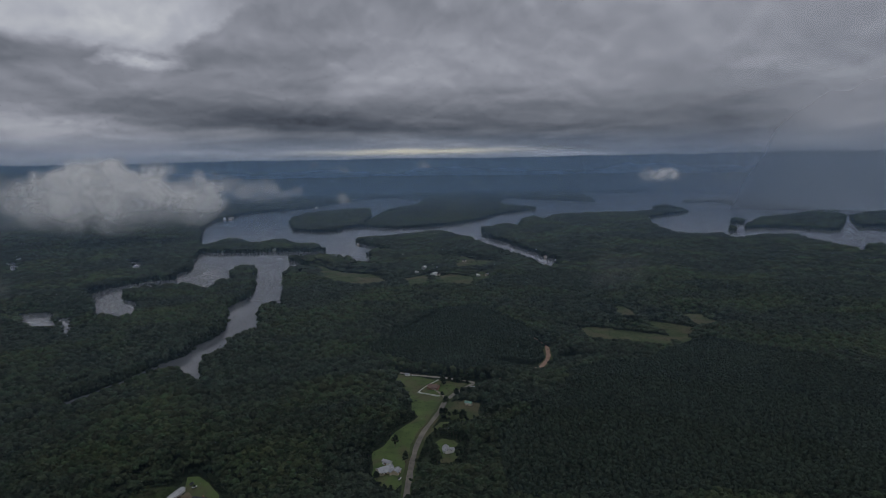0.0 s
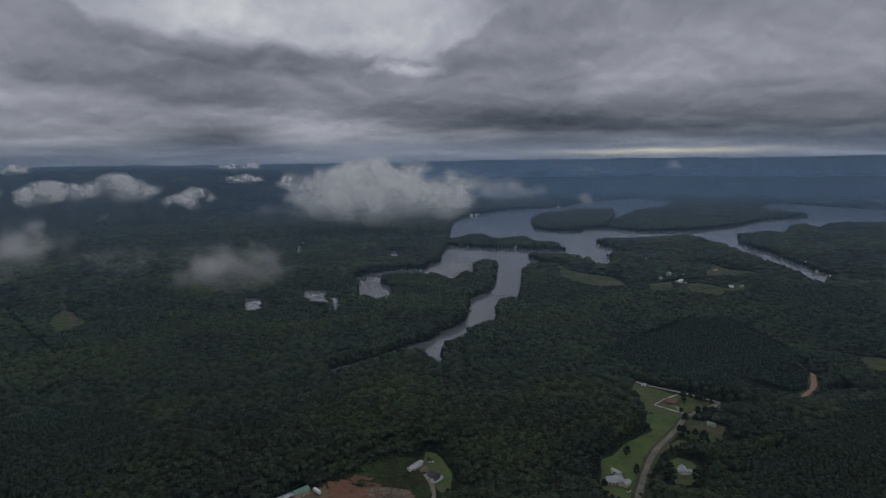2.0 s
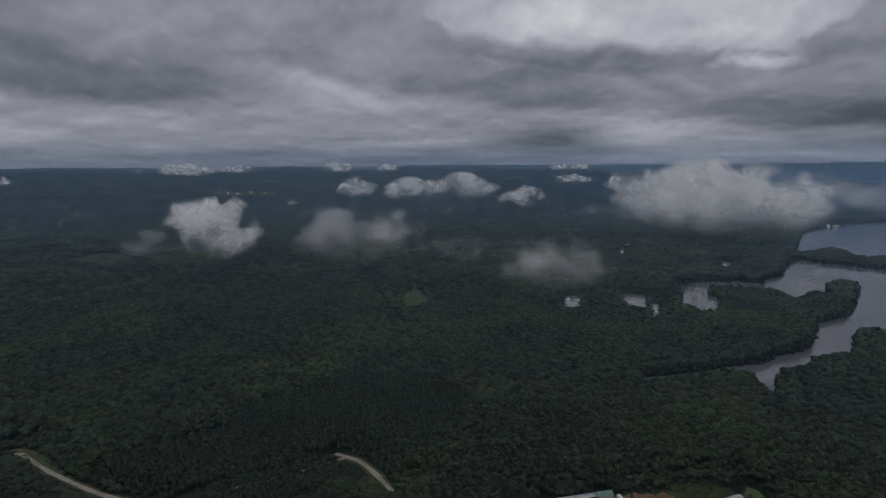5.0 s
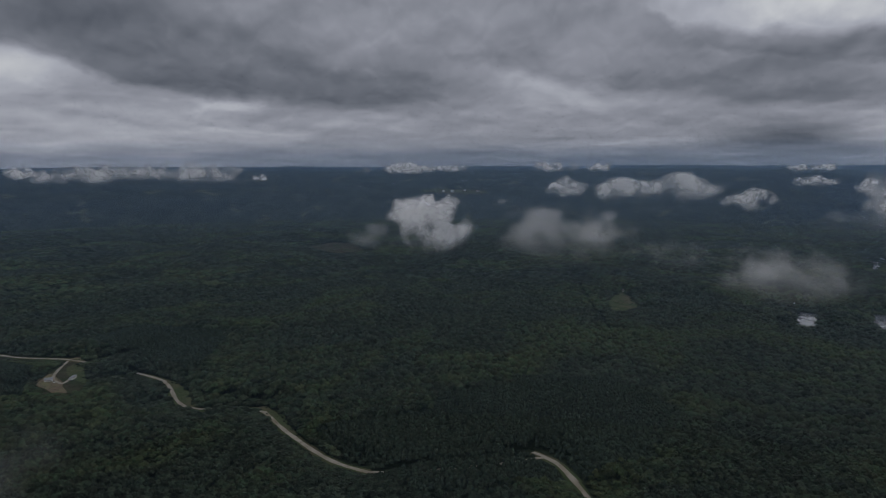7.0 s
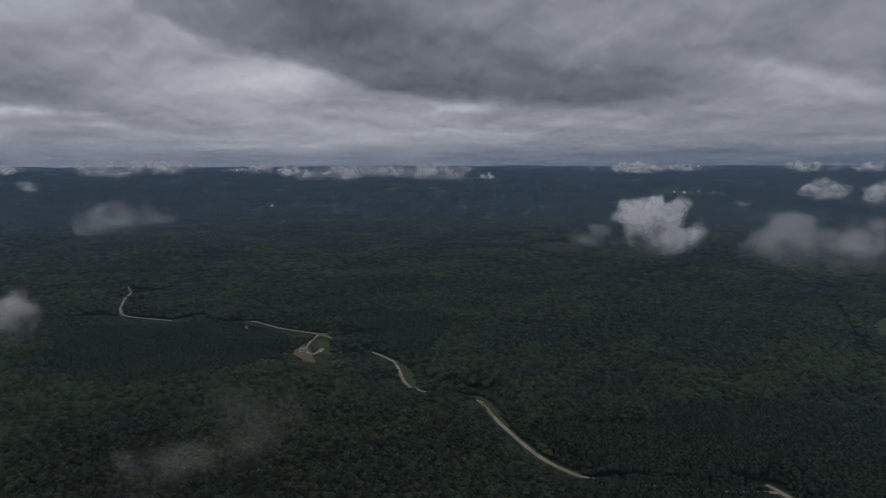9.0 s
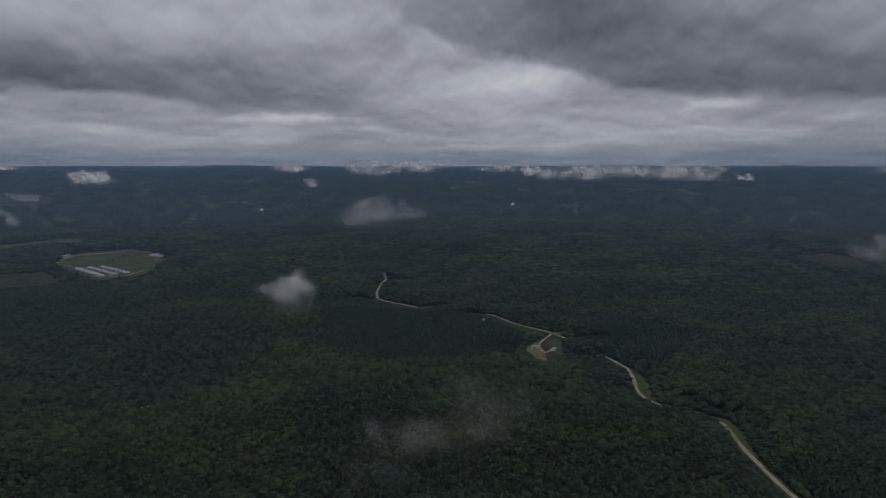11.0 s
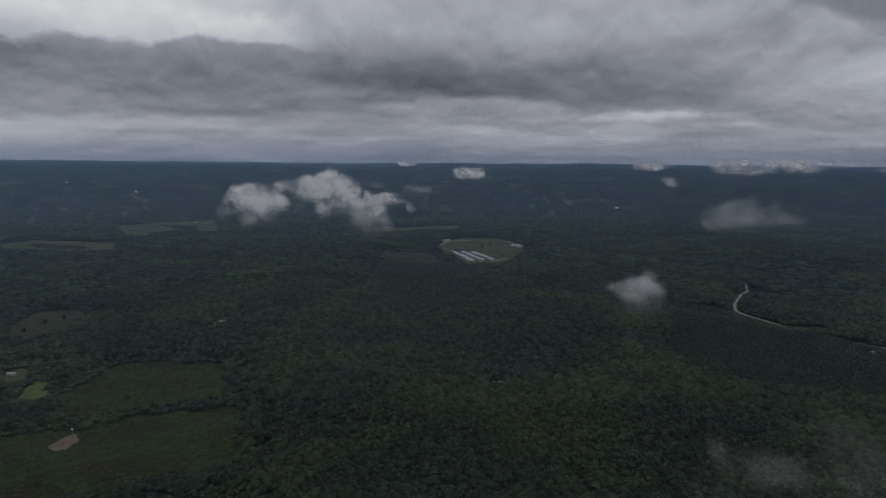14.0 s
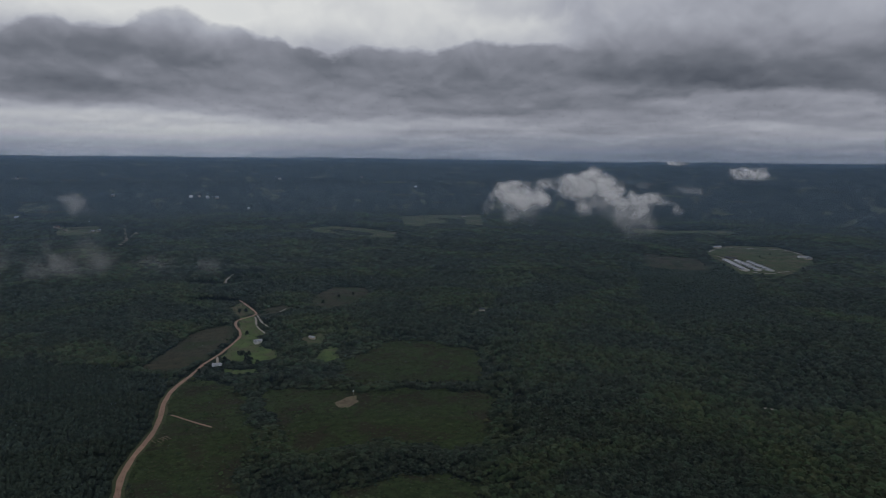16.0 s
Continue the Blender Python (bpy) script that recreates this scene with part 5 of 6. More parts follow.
# ---------------------------------------------------------------- buildings
def block(bm, x0, x1, y0, y1, z0, z1):
    v = [bm.verts.new(p) for p in itertools.product((x0, x1), (y0, y1), (z0, z1))]
    for q in ((0, 1, 3, 2), (4, 6, 7, 5), (0, 4, 5, 1), (2, 3, 7, 6), (0, 2, 6, 4), (1, 5, 7, 3)):
        bm.faces.new([v[i] for i in q])


def solid(*boxes):
    bm = bmesh.new()
    for b in boxes:
        block(bm, *b)
    bmesh.ops.recalc_face_normals(bm, faces=bm.faces)
    return bm


def gable_body(length, width, wall, rise):
    bm = bmesh.new()
    ends = []
    for x in (-length / 2, length / 2):
        ends.append([bm.verts.new(p) for p in ((x, -width / 2, -0.4), (x, width / 2, -0.4), (x, width / 2, wall), (x, 0, wall + rise), (x, -width / 2, wall))])
    for k in range(5):
        j = (k + 1) % 5
        bm.faces.new((ends[0][k], ends[0][j], ends[1][j], ends[1][k]))
    bm.faces.new(ends[0][::-1])
    bm.faces.new(ends[1])
    bmesh.ops.recalc_face_normals(bm, faces=bm.faces)
    return bm


def gable_roof(length, width, wall, rise, over=0.5, thick=0.22, seams=0):
    bm = bmesh.new()
    slope = rise / (width / 2)
    hw = width / 2 + over
    prof = [(-hw, wall - over * slope), (0, wall + rise), (hw, wall - over * slope)]
    x0, x1 = -length / 2 - over, length / 2 + over
    rows = [[bm.verts.new((x, y, z + dz)) for y, z in prof] for x in (x0, x1) for dz in (0.06, thick)]
    a0, a1, b0, b1 = rows
    for k in (0, 1):
        bm.faces.new((a1[k], a1[k + 1], b1[k + 1], b1[k]))
        bm.faces.new((a0[k], b0[k], b0[k + 1], a0[k + 1]))
        bm.faces.new((a0[k], a0[k + 1], a1[k + 1], a1[k]))
        bm.faces.new((b0[k], b1[k], b1[k + 1], b0[k + 1]))
    bm.faces.new((a0[0], a1[0], b1[0], b0[0]))
    bm.faces.new((a0[2], b0[2], b1[2], a1[2]))
    for s in range(seams):  # raised standing seams
        x = x0 + (x1 - x0) * (s + 0.5) / seams
        for side in (-1, 1):
            q = [bm.verts.new((x + d, side * yy, zz + thick + up)) for d in (-0.06, 0.06) for yy, zz in ((0.05, wall + rise - 0.02), (hw, wall - over * slope)) for up in (0.0, 0.07)]
            for i in ((0, 1, 3, 2), (4, 6, 7, 5), (1, 5, 7, 3), (0, 4, 5, 1), (2, 3, 7, 6)):
                bm.faces.new([q[k] for k in i])
    bmesh.ops.recalc_face_normals(bm, faces=bm.faces)
    return bm


def house(name, label, category, at, turn, length, width, wall, rise, wall_mat, roof_mat, chimney=False, porch=0.0, windows=2, seams=0, wing=None, group=""):
    h = new(name)
    h.matrix_basis = pose(at[0], at[1], float(upland(np.array([at[0]]), np.array([at[1]]))[0]) + 0.3, 0, 0, turn)
    part("wall", gable_body(length, width, wall, rise), wall_mat, h)
    roof = part("roof", gable_roof(length, width, wall, rise, seams=seams), roof_mat, h)
    for side in (-1, 1):
        for k in range(windows):
            x = -length / 2 + length * (k + 0.6) / (windows + 0.4)
            y = side * (width / 2 + 0.03)
            w = part("window", solid((x - 0.75, x + 0.75, y - 0.05, y + 0.05, 0.9, 2.2)), M_WHITE, h, "white window frame")
            part("pane", solid((x - 0.6, x + 0.6, y - 0.08, y + 0.08, 1.03, 2.07)), M_GLASS, w, "dark window glass")
    part("door", solid((-length * 0.08 - 0.5, -length * 0.08 + 0.5, -width / 2 - 0.06, -width / 2 + 0.02, 0.0, 2.05)), M_BRICK, h, "reddish door")
    if chimney:
        part("chimney", solid((length * 0.2, length * 0.2 + 0.9, 0.4, 1.1, wall, wall + rise + 1.2)), M_BRICK, roof, "brick chimney")
    if porch:
        part("porch_roof", solid((-length * 0.3, length * 0.3, -width / 2 - porch, -width / 2 - 0.55, wall - 0.35, wall - 0.2)), roof_mat, h)
        for k in range(4):
            x = -length * 0.28 + length * 0.56 * k / 3
            part("porch_post", solid((x - 0.09, x + 0.09, -width / 2 - porch + 0.1, -width / 2 - porch + 0.28, -0.3, wall - 0.35)), M_WHITE, h)
    if wing:
        wl, ww, wx, wy = wing
        bm = gable_body(wl, ww, wall * 0.96, rise * 0.8)
        bmesh.ops.transform(bm, matrix=pose(wx, wy, 0, 0, 0, 90), verts=bm.verts)
        part("wing", bm, wall_mat, h)
        bm = gable_roof(wl, ww, wall * 0.96, rise * 0.8)
        bmesh.ops.transform(bm, matrix=pose(wx, wy, 0, 0, 0, 90), verts=bm.verts)
        part("wing_roof", bm, roof_mat, h)
    return tagged(h, label, category, group)


def facing(a, b):
    return math.degrees(math.atan2(b[1] - a[1], b[0] - a[0]))


S = SPOTS
house("house", "wide house with a light grey metal roof among lawns", "house", S["metal_house"], 30, 13.5, 8.5, 2.9, 2.5, M_TAN, M_METAL, seams=14, porch=1.8, wing=(8, 6, 4, -4), windows=4)
house("garage", "tan garage with a pale metal roof beside the house", "garage", S["metal_house_wing"], 67, 7, 5.5, 2.9, 1.6, M_TAN, M_METAL, seams=7, windows=1)
house("shed", "long low shed with a grey metal roof on grass", "shed", S["shed"], -35, 8.5, 4, 2.8, 1.1, M_WHITE, M_METAL, seams=8, windows=1)
house("house", "brick ranch house with a brownish-pink roof inside a white fence", "house", S["red_house"], -20, 12.5, 7.5, 2.8, 2.4, M_BRICK, M_BROWNROOF, chimney=True, porch=2.2, windows=4)
house("shed", "open shed with a pale green metal roof", "shed", S["green_shed"], -28, 7.5, 4, 3.0, 1.2, M_TAN, M_GREENROOF, seams=8, windows=1)
house("house", "small white house with a white metal roof in a clearing", "house", S["white_house"], -76, 10, 5.5, 2.7, 1.8, M_WHITE, M_METAL, porch=1.4, wing=(5, 4, 2, 3.5), seams=9)
house("shed", "small white shed at the end of a lane", "shed", S["lane_sheds"], 5, 5, 3.2, 2.6, 1.1, M_WHITE, M_METAL, windows=1)
house("shed", "white shed under trees by the road bend", "shed", S["corner_shed"], -10, 5.5, 3.5, 2.6, 1.2, M_WHITE, M_METAL, windows=1)
house("mobile_home", "long white mobile home with a pale flat-pitched roof", "mobile home", S["mobile"], 74, 16.5, 4.6, 2.7, 0.7, M_WHITE, M_METAL, seams=12, windows=4, porch=1.6)
house("house", "white house with a dark shingle roof by a dirt drive", "house", S["dark_house"], -13, 11, 7.5, 2.8, 2.7, M_WHITE, M_SHINGLE, chimney=True, porch=2.0, wing=(6, 4.6, 2.2, -4.4), windows=3)
house("mill_building", "yard building with a green metal roof", "building", S["greenroof"], 63, 13, 7.5, 4.0, 2.0, M_TAN, M_GREENROOF, seams=12)
house("house", "white house on a dirt clearing", "house", S["wh1"], 100, 9, 5, 2.8, 2.0, M_WHITE, M_METAL)
house("mobile_home", "white mobile home on a dirt clearing", "mobile home", S["wh2"], 162, 11, 4, 2.7, 0.8, M_WHITE, M_METAL, windows=3)
house("shed", "small rusty-roofed shed in the woods", "shed", S["wh3"], 10, 9, 6, 2.8, 1.6, M_TAN, M_BROWNROOF, windows=1)
house("farmhouse", "white farmhouse with a metal roof on pasture", "house", S["farm1"], 18, 11, 7, 3.0, 2.2, M_WHITE, M_METAL, porch=1.8, wing=(6, 5, 3, 4), seams=12)
house("farmhouse", "farmhouse with a pale blue-green metal roof by the red road", "house", S["farm2"], -8, 11, 7, 3.0, 2.4, M_WHITE, M_METAL, porch=1.8, wing=(6, 5, -2, 4), seams=12)
house("barn", "long white-roofed barn between trees", "barn", S["farm3"], 136, 10, 4.5, 3.0, 1.4, M_TAN, M_METAL, windows=1)
house("barn", "low barn with a pale roof at the farm's far corner", "barn", S["pb1"], 4, 28, 10, 4.0, 2.2, M_TAN, M_METAL, windows=1)
house("barn", "pale-roofed farm barn beside a gravel lane", "barn", S["pb2"], -20, 30, 8, 3.6, 2.0, M_WHITE, M_METAL, windows=1)
house("barn", "tan farm barn at the end of a gravel lane", "barn", S["pb3"], 10, 26, 8, 3.6, 2.0, M_TAN, M_METAL, windows=1)
house("shed", "dark shed beside the poultry houses", "shed", S["ps"], -66, 30, 14, 4.0, 2.0, M_WOOD, M_SHINGLE, windows=1)
house("cabin", "small tan cabin roof alone in the woods", "cabin", S["cabin"], -38, 9, 3.5, 6.5, 1.0, M_WOOD, M_GRAVEL, windows=1)
house("barn", "long white barn on open farmland near the lake", "barn", ((S["barn_a"][0] + S["barn_b"][0]) / 2, (S["barn_a"][1] + S["barn_b"][1]) / 2), facing(S["barn_a"], S["barn_b"]), 42, 14, 6.5, 2.5, M_WHITE, M_WHITE, windows=2)
house("barn", "small white barn beside farm fields", "barn", S["barn2"], 60, 18, 9, 5.0, 2.5, M_WHITE, M_WHITE, windows=1)


def poultry_house(a, b):
    """A long, low house with end doors, side curtains and a feed bin of its own."""
    a, b = np.array(a), np.array(b)
    length = float(np.hypot(*(b - a)))
    c = (a + b) / 2
    h = house("poultry_house", "very long low poultry house with a pale metal roof", "poultry house", c, facing(a, b), length, 15, 2.8, 2.6, M_WHITE, M_METAL, windows=0, seams=40, group="poultry houses in a row")
    for side in (-1, 1):
        part("side_curtain", solid((-length * 0.47, length * 0.47, side * 7.53 - 0.05, side * 7.53 + 0.05, 0.9, 2.1)), M_SHINGLE, h, "dark side curtain")
        x = side * (length / 2 + 0.05)
        part("end_door", solid((x - 0.07, x + 0.07, -2.2, 2.2, 0.0, 3.0)), M_WHITE, h, "white sliding end door")
    for k in range(5):
        x = -length * 0.4 + length * 0.2 * k
        part("ridge_vent", solid((x - 2.2, x + 2.2, -0.5, 0.5, 5.3, 5.85)), M_METAL, h)
    m = h.matrix_basis @ Matrix.Translation((-length * 0.05, 9.6, 0))
    feed = new("feed_bin")
    feed.matrix_basis = m
    bm = bmesh.new()
    bmesh.ops.create_cone(bm, segments=12, cap_ends=True, radius1=1.4, radius2=1.4, depth=3.4, matrix=Matrix.Translation((0, 0, 4.2)))
    bmesh.ops.create_cone(bm, segments=12, cap_ends=True, radius1=0.3, radius2=1.4, depth=1.4, matrix=Matrix.Translation((0, 0, 1.8)))
    part("bin", bm, M_METAL, feed)
    bm = bmesh.new()
    bmesh.ops.create_cone(bm, segments=12, cap_ends=True, radius1=1.45, radius2=0.2, depth=0.9, matrix=Matrix.Translation((0, 0, 6.36)))
    part("lid", bm, M_METAL, feed)
    for k in range(4):
        x, y = 1.1 * math.cos(k * math.pi / 2 + 0.8), 1.1 * math.sin(k * math.pi / 2 + 0.8)
        part("leg", solid((x - 0.07, x + 0.07, y - 0.07, y + 0.07, -0.2, 2.7)), M_METAL, feed)
    tagged(feed, "galvanised feed bin beside a poultry house", "feed bin", "feed bins")


poultry_house(S["p1a"], S["p1b"])
poultry_house(S["p2a"], S["p2b"])
poultry_house(S["p3a"], S["p3b"])


def long_shed(a, b):
    a, b = np.array(a), np.array(b)
    length, c = float(np.hypot(*(b - a))), (a + b) / 2
    h = new("lumber_shed")
    h.matrix_basis = pose(c[0], c[1], 0.5, 0, 0, facing(a, b))
    part("roof", gable_roof(length, 5.5, 3.2, 0.6, seams=28), M_METAL, h)
    for k, side in itertools.product(range(10), (-1, 1)):
        x, y = -length / 2 + length * (k + 0.5) / 10, side * 2.5
        part("post", solid((x - 0.1, x + 0.1, y - 0.1, y + 0.1, -0.3, 3.2)), M_WOOD, h)
    part("back_wall", solid((-length / 2, length / 2, 2.65, 2.72, -0.3, 3.1)), M_WOOD, h)
    tagged(h, "long narrow open shed with a grey metal roof", "shed")


long_shed(tuple(np.array(S["longshed_a"]) * 1.6 - np.array(S["longshed_b"]) * 0.6), S["longshed_b"])


def box_trailer(at, turn):
    h = new("box_trailer")
    h.matrix_basis = pose(at[0], at[1], 0.5, 0, 0, turn)
    bm = solid((-4.5, 4.5, -1.25, 1.25, 1.1, 3.8))
    bmesh.ops.bevel(bm, geom=bm.edges[:], offset=0.12, segments=2, affect="EDGES")
    part("box", bm, M_WHITE, h)
    part("frame", solid((-4.4, 4.4, -0.5, 0.5, 0.75, 1.06)), M_SHINGLE, h)
    for y in (-0.6, 0.6):
        part("rear_door", solid((4.52, 4.58, y - 0.56, y + 0.56, 1.25, 3.65)), M_WHITE, h)
    for x, y in itertools.product((2.2, 3.4), (-0.95, 0.95)):
        bm = bmesh.new()
        bmesh.ops.create_cone(bm, segments=12, cap_ends=True, radius1=0.5, radius2=0.5, depth=0.35, matrix=pose(x, y, 0.5, 90, 0, 0))
        part("wheel", bm, M_SHINGLE, h, "dark wheel")
    for y in (-0.7, 0.7):
        part("landing_leg", solid((-3.2, -3.0, y - 0.1, y + 0.1, 0.0, 1.06)), M_SHINGLE, h)
    tagged(h, "white box trailer parked on the dirt yard", "trailer")


box_trailer(S["tank"], -26)
house("shed", "tiny red-roofed shed on the dirt yard", "shed", S["redshed"], 30, 4.5, 3.5, 2.4, 1.1, M_TAN, M_REDROOF, windows=1)


def car(at, turn, paint, label):
    h = new("car")
    h.matrix_basis = pose(at[0], at[1], 0.75, 0, 0, turn)
    bm = solid((-2.2, 2.2, -0.88, 0.88, 0.35, 0.95))
    bmesh.ops.bevel(bm, geom=bm.edges[:], offset=0.16, segments=2, affect="EDGES")
    part("body", bm, paint, h)
    bm = solid((-1.3, 1.0, -0.76, 0.76, 0.9, 1.48))
    for v in bm.verts:
        if v.co.z > 1.2:
            v.co.x *= 0.7
            v.co.y *= 0.86
    part("cabin", bm, M_GLASS, h, "dark glazed cabin")
    for x, y in itertools.product((-1.4, 1.4), (-0.85, 0.85)):
        bm = bmesh.new()
        bmesh.ops.create_cone(bm, segments=12, cap_ends=True, radius1=0.34, radius2=0.34, depth=0.22, matrix=pose(x, y, 0.34, 90, 0, 0))
        part("wheel", bm, M_SHINGLE, h, "dark wheel")
    tagged(h, label, "car", "parked cars")


car((S["metal_house"][0] + 13, S["metal_house"][1] - 14), 70, M_WHITE, "white car parked beside the road")
car((S["mobile"][0] + 10, S["mobile"][1] + 12), 30, M_WHITE, "white car parked behind the mobile home")
car((S["mobile"][0] + 6, S["mobile"][1] + 17), 70, M_SHINGLE, "dark car parked behind the mobile home")
car((S["dark_house"][0] - 12, S["dark_house"][1] + 4), 50, M_SHINGLE, "dark car on the dirt drive")
car((S["lane_sheds"][0] + 8, S["lane_sheds"][1] - 2), 10, M_WHITE, "white car by the small shed")
car((S["wh1"][0] + 9, S["wh1"][1] + 7), 20, M_WHITE, "white car on the dirt clearing")
car((S["farm2"][0] + 4, S["farm2"][1] + 13), 90, M_WHITE, "white car on the farmyard")


def fence(corners, label):
    h = new("rail_fence")
    p = resample(corners, 3.0, False)
    h.matrix_basis = pose(p[0][0], p[0][1], 0.4)
    q = p - p[0]
    for x, y in q:
        part("post", solid((x - 0.09, x + 0.09, y - 0.09, y + 0.09, -0.3, 1.7)), M_WHITE, h)
    for (x0, y0), (x1, y1) in zip(q[:-1], q[1:]):
        a, d = math.atan2(y1 - y0, x1 - x0), math.hypot(x1 - x0, y1 - y0)
        for z in (0.35, 0.72, 1.09, 1.46):
            bm = solid((0.09, d - 0.09, -0.04, 0.04, z - 0.13, z + 0.13))
            bmesh.ops.transform(bm, matrix=Matrix.Translation((x0, y0, 0)) @ Matrix.Rotation(a, 4, "Z"), verts=bm.verts)
            part("rail", bm, M_WHITE, h)
    tagged(h, label, "fence")


fence([S["fence2"], S["fence1"], S["fence0"], S["fence3"]], "white three-rail fence round a lawn")


def log_pile(at, turn, label):
    h = new("log_pile")
    h.matrix_basis = pose(at[0], at[1], 0.3, 0, 0, turn)
    g = random.Random(5)
    for row in range(5):
        for k in range(4):
            bm = bmesh.new()
            tube(bm, (-5 + k * 0.2, row * 3.4 + g.uniform(-0.4, 0.4) + 0.3 * k, 0.3 + 0.2 * (k % 2)), (5 + g.uniform(-1.5, 1), row * 3.4 + 0.3 * k + g.uniform(-0.5, 0.5), 0.3 + 0.2 * (k % 2)), 0.26, 0.18, 7)
            part("log", bm, M_DIRT, h)
    tagged(h, label, "log pile")


log_pile(S["logs"], 125, "rows of pale cut logs beside the red road")


def debris(at, label):
    """A heap of clods, stumps and broken boughs."""
    vs, fs, base = [], [], 0
    g = np.random.default_rng(31)
    for k in range(420):
        a, d = g.uniform(0, 6.28), 13 * g.random() ** 0.6
        x, y = at[0] + 1.6 * d * math.cos(a), at[1] + 0.8 * d * math.sin(a)
        v, f = ico(1)
        s = g.uniform(0.25, 0.9, 3) * (np.array([3.0, 0.4, 0.4]) if k % 3 else np.ones(3))
        v = v * s * (1 + 0.3 * g.uniform(-1, 1, (len(v), 1)))
        t = g.uniform(0, 3.14)
        v = np.column_stack([v[:, 0] * math.cos(t) - v[:, 1] * math.sin(t) + x, v[:, 0] * math.sin(t) + v[:, 1] * math.cos(t) + y, v[:, 2] + 0.6 + max(0, 2.2 - d * 0.2)])
        vs.append(v)
        fs.append(f + base)
        base += len(v)
    stuff("debris_heap", np.concatenate(vs), np.concatenate(fs), M_WOOD, label, "debris")


debris((S["debris"][0] + 4, S["debris"][1] - 2), "heap of broken boughs and stumps on clay")


def clay_mounds():
    """Pushed-up banks of red clay in the work yard."""
    for k, (dx, dy, r, h) in enumerate(((-6, 10, 9, 2.6), (8, 4, 7, 2.0), (-16, 2, 6, 1.8), (2, -8, 8, 2.2), (-26, -4, 6, 1.5))):
        g = np.random.default_rng(60 + k)
        n = 22
        u = np.linspace(-1, 1, n)
        x, y = np.meshgrid(u, u)
        d = np.sqrt(x ** 2 + (1.3 * y) ** 2)
        z = h * np.clip(1 - d, 0, 1) ** 0.8 + 0.12 * g.normal(size=x.shape) - 0.2
        v = np.column_stack([S["debris"][0] - 24 + dx + r * x.ravel(), S["debris"][1] + 2 + dy + r * 0.8 * y.ravel(), 0.4 + z.ravel()])
        f = [(j * n + i, j * n + i + 1, (j + 1) * n + i + 1, (j + 1) * n + i) for j in range(n - 1) for i in range(n - 1)]
        tagged(new("clay_mound", mesh_from("clay_mound", v, f, M_RED)), "pushed-up mound of bare red clay", "mound", "clay mounds")


clay_mounds()


def homes():
    """Houses along the lake and in far clearings."""
    looks = [("tan lakeside house with a grey roof", M_TAN, M_METAL), ("tan house with a dark shingle roof among trees", M_TAN, M_SHINGLE),
             ("tan house with a brown roof among trees", M_TAN, M_BROWNROOF), ("pale house with a light metal roof", M_WHITE, M_WHITE)]
    g = random.Random(11)
    first = {}
    for x, y in HOMES:
        x, y = x * 1.007, y * 1.007  # back from the shore
        k = g.randrange(4)
        turn = g.uniform(0, 180)
        z = float(ground_height(x, y)[0])
        if k not in first:
            first[k] = house("house", looks[k][0], "house", (x, y), turn, 12, 8, 5.0, 2.8, looks[k][1], looks[k][2], windows=3, group="scattered country houses")
            first[k].matrix_basis = pose(x, y, z + 0.3, 0, 0, turn)
        else:
            t = copy_thing(first[k], pose(x, y, z + 0.3, 0, 0, turn))
            far = math.hypot(x, y)
            s = g.uniform(0.65, 1.0) * (1.0 if far < 2600 else 1.5)
            t.scale = (s, s, s)


homes()


def marker_pole(at):
    h = new("marker_pole")
    h.matrix_basis = pose(at[0], at[1], 0.2)
    bm = bmesh.new()
    tube(bm, (0, 0, -0.4), (0, 0, 4.6), 0.16, 0.12, 8)
    part("pole", bm, M_WOOD, h)
    part("cap", solid((-0.6, 0.6, -0.6, 0.6, 4.6, 5.7)), M_WHITE, h, "white box at the top")
    tagged(h, "pole with a white box on a bare rise", "pole")


marker_pole(S["post"])


